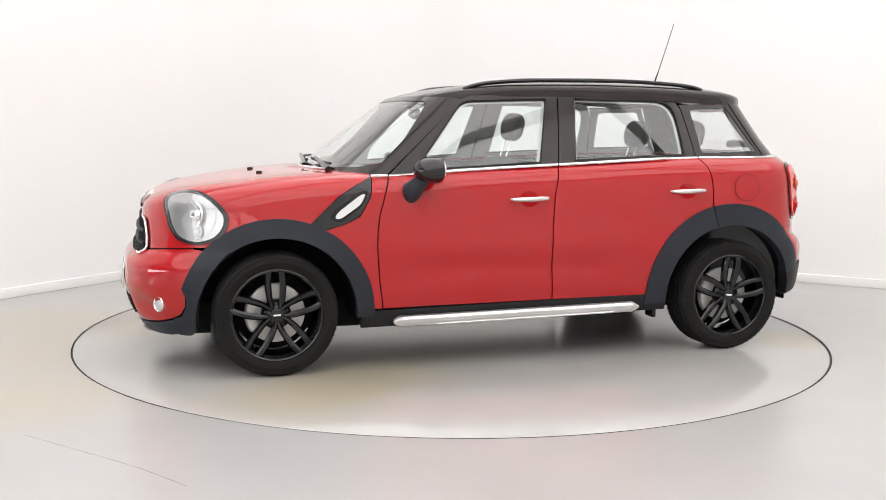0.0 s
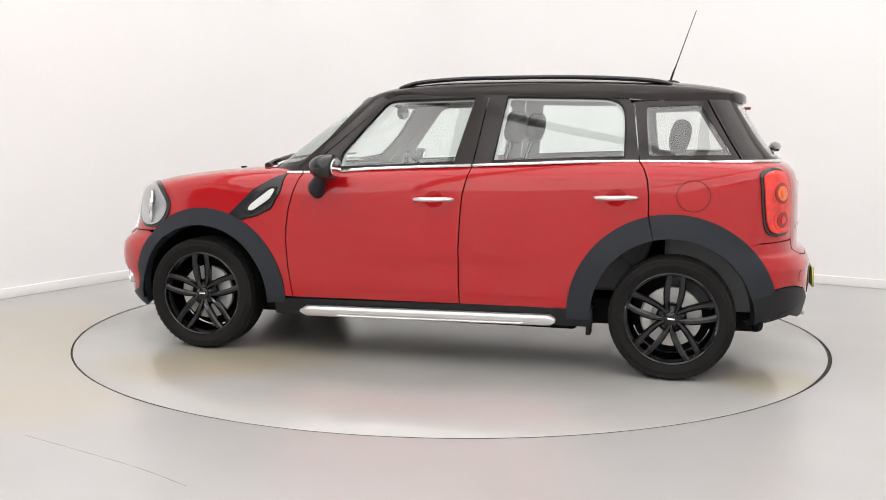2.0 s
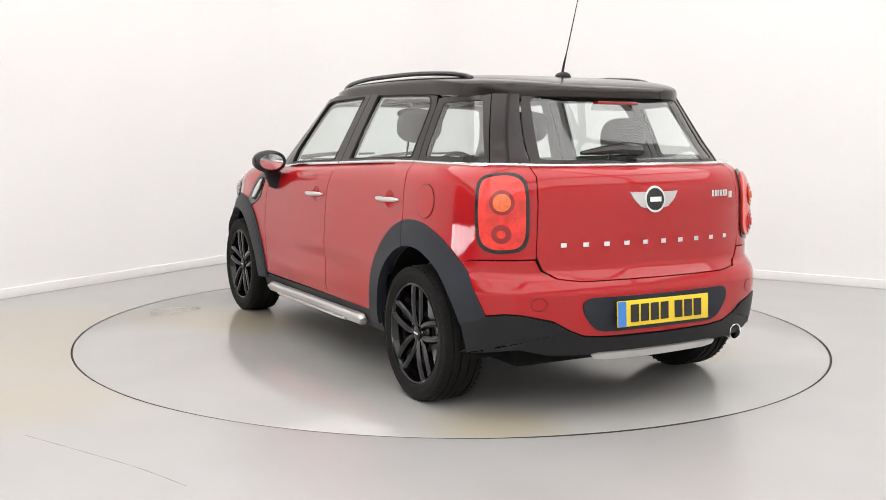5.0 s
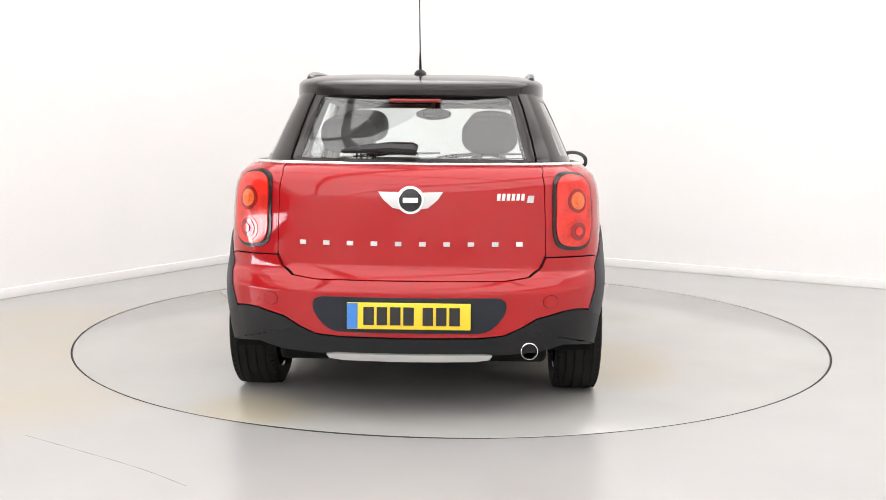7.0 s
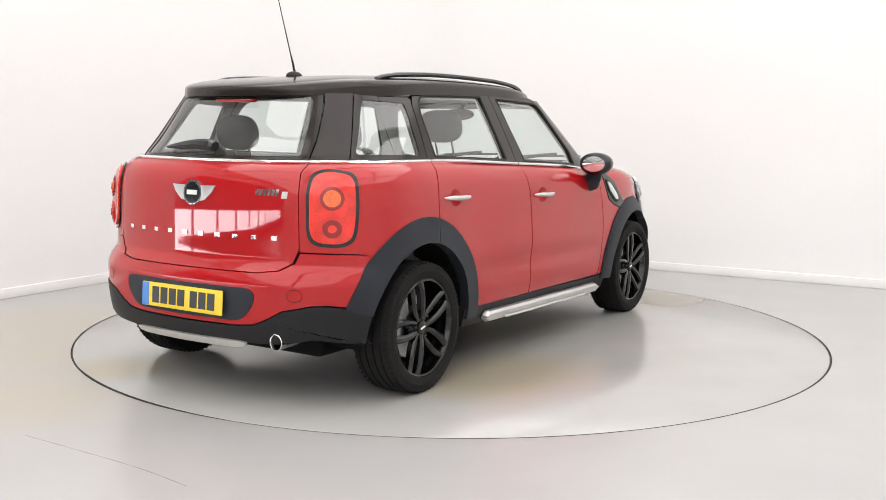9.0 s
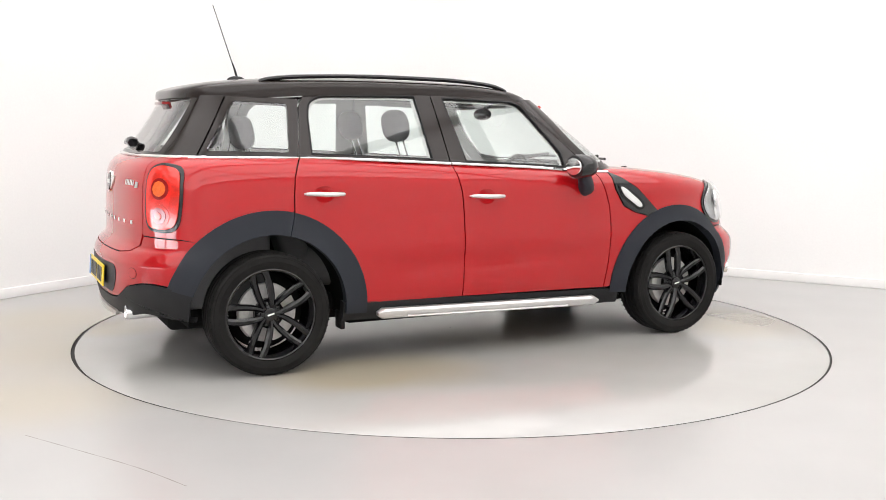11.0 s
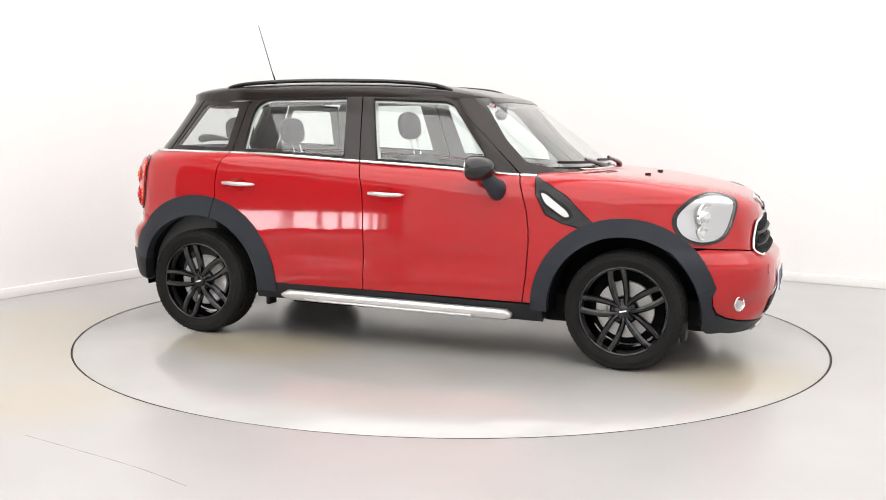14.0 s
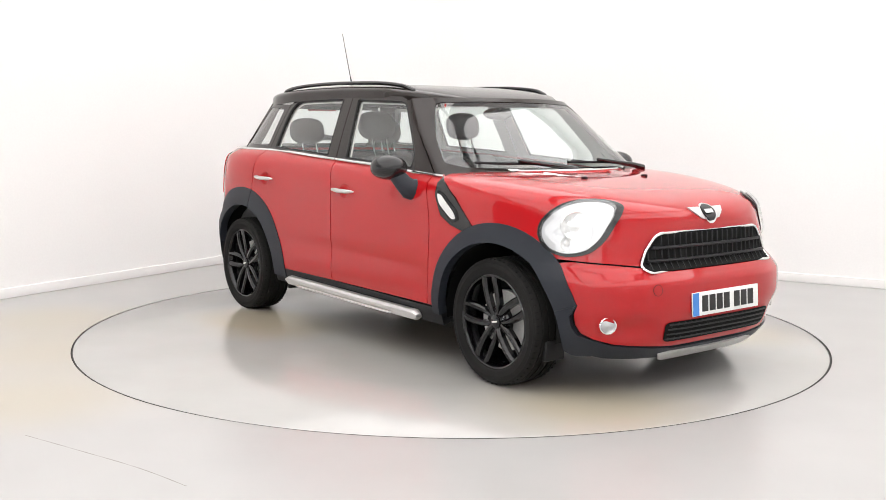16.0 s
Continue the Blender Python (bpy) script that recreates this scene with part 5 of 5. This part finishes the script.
        lathe(bm, [(1.0, 0.0), (0.97, 0.01), (0.001, 0.012)], 28, Matrix.Translation((0.4685, s * 0.912, 1.047)) @ Matrix.Rotation(radians(90), 4, "Z") @ Matrix.Diagonal((0.076, 1, 0.049, 1)))
        part("mirror_glass", bm, M_CHROME, mi, "silvered mirror glass")
        bm = bmesh.new()
        tube(bm, [(0.60, s * 0.80, 0.925), (0.597, s * 0.845, 0.935), (0.575, s * 0.865, 0.965), (0.545, s * 0.89, 1.01)], [0.062, 0.058, 0.050, 0.045], 16, 0.8, up=(1, 0, 0))
        part("arm", bm, M_CLAD, mi, "dark plastic mirror foot", angle=60)


tail_panels()
cabin_panels()


# ---- wheels ----
def wheel_parts():
    w = empty("wheel", car, "black five twin-spoke alloy wheel with worn tyre")
    R, W = 0.316, 0.103
    prof = [(0.232, -0.095), (0.25, -0.105), (0.285, -0.108), (0.302, -0.1), (0.312, -0.085)]
    tread = []
    for y in (-0.062, -0.022, 0.022, 0.062):
        tread += [(R, y - 0.005), (R - 0.007, y - 0.004), (R - 0.007, y + 0.004), (R, y + 0.005)]
    prof += tread + [(0.312, 0.085), (0.305, 0.098), (0.296, 0.1035), (0.292, 0.1025), (0.272, 0.107), (0.268, 0.1055), (0.25, 0.104), (0.238, 0.099), (0.232, 0.094)]
    bm = bmesh.new()
    lathe(bm, prof, 72)
    part("tyre", bm, M_TYRE, w, "worn black tyre", angle=25)
    bm = bmesh.new()
    for i in range(60):
        a = 2 * math.pi * i / 60
        m = Matrix.Rotation(a, 4, "Y")
        for sg in (1, -1):
            box(bm, (-0.002, sg * 0.083 - 0.014, 0.304), (0.002, sg * 0.083 + 0.012, 0.3128 - 0.0), 0, m)
    tagged(part("tread_sipes", bm, M_GAP, w, smooth=False), kind="stuff")
    bm = bmesh.new()
    lathe(bm, [(0.233, 0.090), (0.236, 0.097), (0.231, 0.100), (0.224, 0.096), (0.215, 0.075), (0.208, 0.04), (0.204, -0.05), (0.222, -0.09), (0.233, -0.095)], 72)
    rim = part("rim", bm, M_RIM, w, "gloss black rim")
    for i in range(5):
        for sg in (1, -1):
            bm = bmesh.new()
            a = radians(90 + 72 * i)
            m = Matrix.Rotation(-(a - math.pi / 2), 4, "Y")
            prof = []
            for r, off, wd, y0, th in ((0.030, 0.016, 0.012, 0.074, 0.03), (0.055, 0.026, 0.0135, 0.080, 0.03), (0.09, 0.033, 0.0155, 0.085, 0.032), (0.13, 0.037, 0.0165, 0.089, 0.032), (0.17, 0.038, 0.017, 0.092, 0.03), (0.20, 0.036, 0.017, 0.093, 0.028), (0.229, 0.033, 0.020, 0.092, 0.026)):
                prof.append([(sg * off - wd, y0 - th, r), (sg * off - wd, y0 - 0.006, r), (sg * off + sg * wd * 0.1 - wd * 0.45, y0 + 0.003, r), (sg * off + sg * wd * 0.1 + wd * 0.45, y0 + 0.003, r), (sg * off + wd, y0 - 0.006, r), (sg * off + wd, y0 - th, r)])
            rings = [[bm.verts.new(m @ Vector(p)) for p in pr] for pr in prof]
            for r1, r2 in zip(rings, rings[1:]):
                for k in range(6):
                    bm.faces.new((r1[k], r1[(k + 1) % 6], r2[(k + 1) % 6], r2[k]))
            bm.faces.new(rings[0])
            bm.faces.new(rings[-1][::-1])
            part("spoke", bm, M_RIM, w, angle=30)
    bm = bmesh.new()
    lathe(bm, [(0.078, 0.03), (0.076, 0.055), (0.066, 0.066), (0.04, 0.070), (0.034, 0.074), (0.033, 0.082), (0.028, 0.085), (0.001, 0.086)], 40)
    part("hub", bm, M_RIM, w, "black hub with centre cap")
    bm = bmesh.new()
    box(bm, (-0.018, 0.0855, -0.004), (0.018, 0.0875, 0.004))
    part("cap_bar", bm, M_WHITEPLATE, w, smooth=False)
    for i in range(5):
        a = radians(90 + 72 * i)
        bm = bmesh.new()
        lathe(bm, [(0.0115, 0.05), (0.0115, 0.070), (0.009, 0.073), (0.007, 0.064), (0.001, 0.064)], 8, Matrix.Translation((0.058 * math.cos(a), 0, 0.058 * math.sin(a))))
        part("wheel_bolt", bm, M_GLOSSBLACK, w)
    bm = bmesh.new()
    lathe(bm, [(0.06, 0.016), (0.150, 0.016), (0.152, 0.012), (0.152, -0.010), (0.06, -0.010)], 48)
    part("brake_disc", bm, M_STEEL, w, "bright steel brake disc")
    bm = bmesh.new()
    pts = [Vector((0.125 * math.cos(radians(a)), 0.012, 0.125 * math.sin(radians(a)))) for a in range(-35, 36, 10)]
    tube(bm, pts, 0.033, 8, 0.7, up=(0, 1, 0))
    part("brake_caliper", bm, M_STEEL, w, "grey brake caliper")
    bm = bmesh.new()
    lathe(bm, [(0.20, -0.06), (0.001, -0.06)], 32)
    part("back_plate", bm, M_GAP, w)
    return w


def build_wheels():
    Y = 0.745
    first = wheel_parts()
    first.matrix_basis = pose(AX_F, Y + 0.004, 0.316, 0, 2, 0)
    for x, s, r in ((AX_R, 1, -5), (AX_F, -1, 11), (AX_R, -1, 15)):
        copy_thing(first, pose(x, s * (Y + (0.018 if x < 0 else 0.004)), 0.316, 0, r, 0 if s > 0 else 180))


build_wheels()


# ---- inside ----
def cushion(bm, lo, hi, r, m=None):
    box(bm, lo, hi, r, m)


def build_inside():
    bm = bmesh.new()
    box(bm, (-0.80, -0.60, 0.18), (0.80, 0.60, 0.34), 0.03)
    box(bm, (0.80, -0.60, 0.19), (1.72, 0.60, 0.36), 0.03)
    box(bm, (-1.76, -0.60, 0.22), (-0.80, 0.60, 0.36), 0.03)
    part("floor_pan", bm, M_GAP, car)

    for x in (AX_F, AX_R):
        bm = bmesh.new()
        box(bm, (x - 0.12, -0.62, 0.2), (x + 0.12, 0.62, 0.38), 0.03)
        part("axle_beam", bm, M_GAP, car)
    bm = bmesh.new()
    box(bm, (-1.72, -0.72, 0.34), (-1.25, 0.72, 0.98), 0.04)
    part("boot_cover", bm, M_SEAT, car)
    bm = bmesh.new()
    prof = [(0.45, 0.60), (0.42, 0.80), (0.47, 0.93), (0.60, 0.985), (0.80, 0.99), (0.98, 0.985), (0.98, 0.6)]
    rings = [[bm.verts.new((x, y, z)) for x, z in prof] for y in (-0.70, 0.70)]
    for k in range(len(prof)):
        k2 = (k + 1) % len(prof)
        bm.faces.new((rings[0][k], rings[0][k2], rings[1][k2], rings[1][k]))
    bm.faces.new(rings[0])
    bm.faces.new(rings[1][::-1])
    part("dashboard", bm, M_DASH, car, "dark grey dashboard")
    st = empty("steering_wheel", car, "black steering wheel", pose(0.36, -0.36, 0.93, 0, 0, 90) @ pose(0, 0, 0, 24, 0, 0))
    bm = bmesh.new()
    pts = [(0.175 * math.cos(a), 0, 0.175 * math.sin(a)) for a in np.linspace(0, 2 * math.pi, 33)]
    tube(bm, pts, 0.016, 8, up=(0, 1, 0))
    part("rim", bm, M_GLOSSBLACK, st)
    bm = bmesh.new()
    box(bm, (-0.17, -0.01, -0.03), (0.17, 0.02, 0.03), 0.01)
    box(bm, (-0.03, -0.01, -0.17), (0.03, 0.02, 0.0), 0.01)
    bmesh.ops.create_uvsphere(bm, u_segments=16, v_segments=10, radius=1, matrix=Matrix.Diagonal((0.08, 0.035, 0.07, 1)))
    part("hub", bm, M_DASH, st)
    # seats
    def seat(name, x, y, wide, label, heads, head_z):
        s = empty(name, car, label)
        bm = bmesh.new()
        box(bm, (x - 0.05, y - wide, 0.40), (x + 0.46, y + wide, 0.62), 0.06)
        part("seat_cushion", bm, M_SEAT, s, angle=60)
        bm = bmesh.new()
        m = Matrix.Translation((x - 0.02, y, 0.55)) @ Matrix.Rotation(radians(-18), 4, "Y")
        box(bm, (-0.09, -wide, 0.0), (0.06, wide, 0.36), 0.05, m)
        box(bm, (-0.09, -wide * 0.86, 0.30), (0.04, wide * 0.86, 0.56), 0.06, m)
        part("backrest", bm, M_SEAT, s, angle=60)
        for hy in heads:
            top = m @ Vector((-0.03, hy, head_z))
            bm = bmesh.new()
            bmesh.ops.create_uvsphere(bm, u_segments=24, v_segments=16, radius=1)
            for v in bm.verts:
                a = v.co
                v.co = Vector((0.055 * math.copysign(abs(a.x) ** 0.8, a.x), 0.135 * math.copysign(abs(a.y) ** 0.72, a.y), 0.092 * math.copysign(abs(a.z) ** 0.75, a.z)))
            bmesh.ops.transform(bm, matrix=Matrix.Translation(top) @ Matrix.Rotation(radians(-10), 4, "Y"), verts=bm.verts)
            part("headrest", bm, M_SEAT, s, "rounded dark headrest", angle=80)
            for d in (-0.055, 0.055):
                bm = bmesh.new()
                tube(bm, [m @ Vector((-0.03, hy + d, 0.5)), m @ Vector((-0.03, hy + d, head_z))], 0.006, 8, up=(0, 1, 0))
                part("headrest_post", bm, M_CHROME, s)
    for y in (0.36, -0.36):
        seat("front_seat", -0.12, y, 0.25, "dark cloth front seat with headrest", (0.0,), 0.765)
    seat("rear_bench", -1.03, 0.0, 0.62, "dark cloth rear bench with two headrests", (0.34, -0.34), 0.72)
    im = empty("inside_mirror", car, "oval black inside mirror", pose(0.36, 0.0, 1.345))
    bm = bmesh.new()
    bmesh.ops.create_uvsphere(bm, u_segments=24, v_segments=14, radius=1, matrix=Matrix.Diagonal((0.02, 0.115, 0.038, 1)))
    part("housing", bm, M_GLOSSBLACK, im)
    bm = bmesh.new()
    tube(bm, [(0.01, 0, 0.02), (0.05, 0, 0.06), (0.08, 0, 0.07)], 0.014, 8)
    part("stem", bm, M_DASH, im)


build_inside()


def motions():
    """The turntable and the car turn together about the world's z axis."""
    late = {0.0: 0.006, 0.5: -0.012, 1.0: 0.004, 1.5: -0.01, 2.0: 0.006, 2.5: -0.01, 3.0: 0.012, 3.5: -0.004, 6.0: 0.006, 6.5: -0.014, 7.0: 0.008, 7.5: -0.012, 8.0: 0.01, 8.5: -0.01, 9.0: 0.012, 9.5: -0.004, 12.0: 0.02, 12.5: -0.008, 13.0: 0.002, 13.5: -0.016, 14.0: 0.01, 14.5: -0.008, 15.0: 0.016, 15.5: -0.012, 16.0: 0.004}
    rows_car, rows_table = [], []
    for i in range(33):
        t = i * 0.5
        th = 197.4925 - 15.5246 * (t + late.get(t, 0.0))
        turn = Matrix.Rotation(radians(th), 4, "Z")
        rows_car.append((t, turn @ Matrix.Translation((-0.0811, 0.1273, 0))))
        rows_table.append((t, turn))
    walk(car, rows_car)
    walk(turntable, rows_table)


motions()
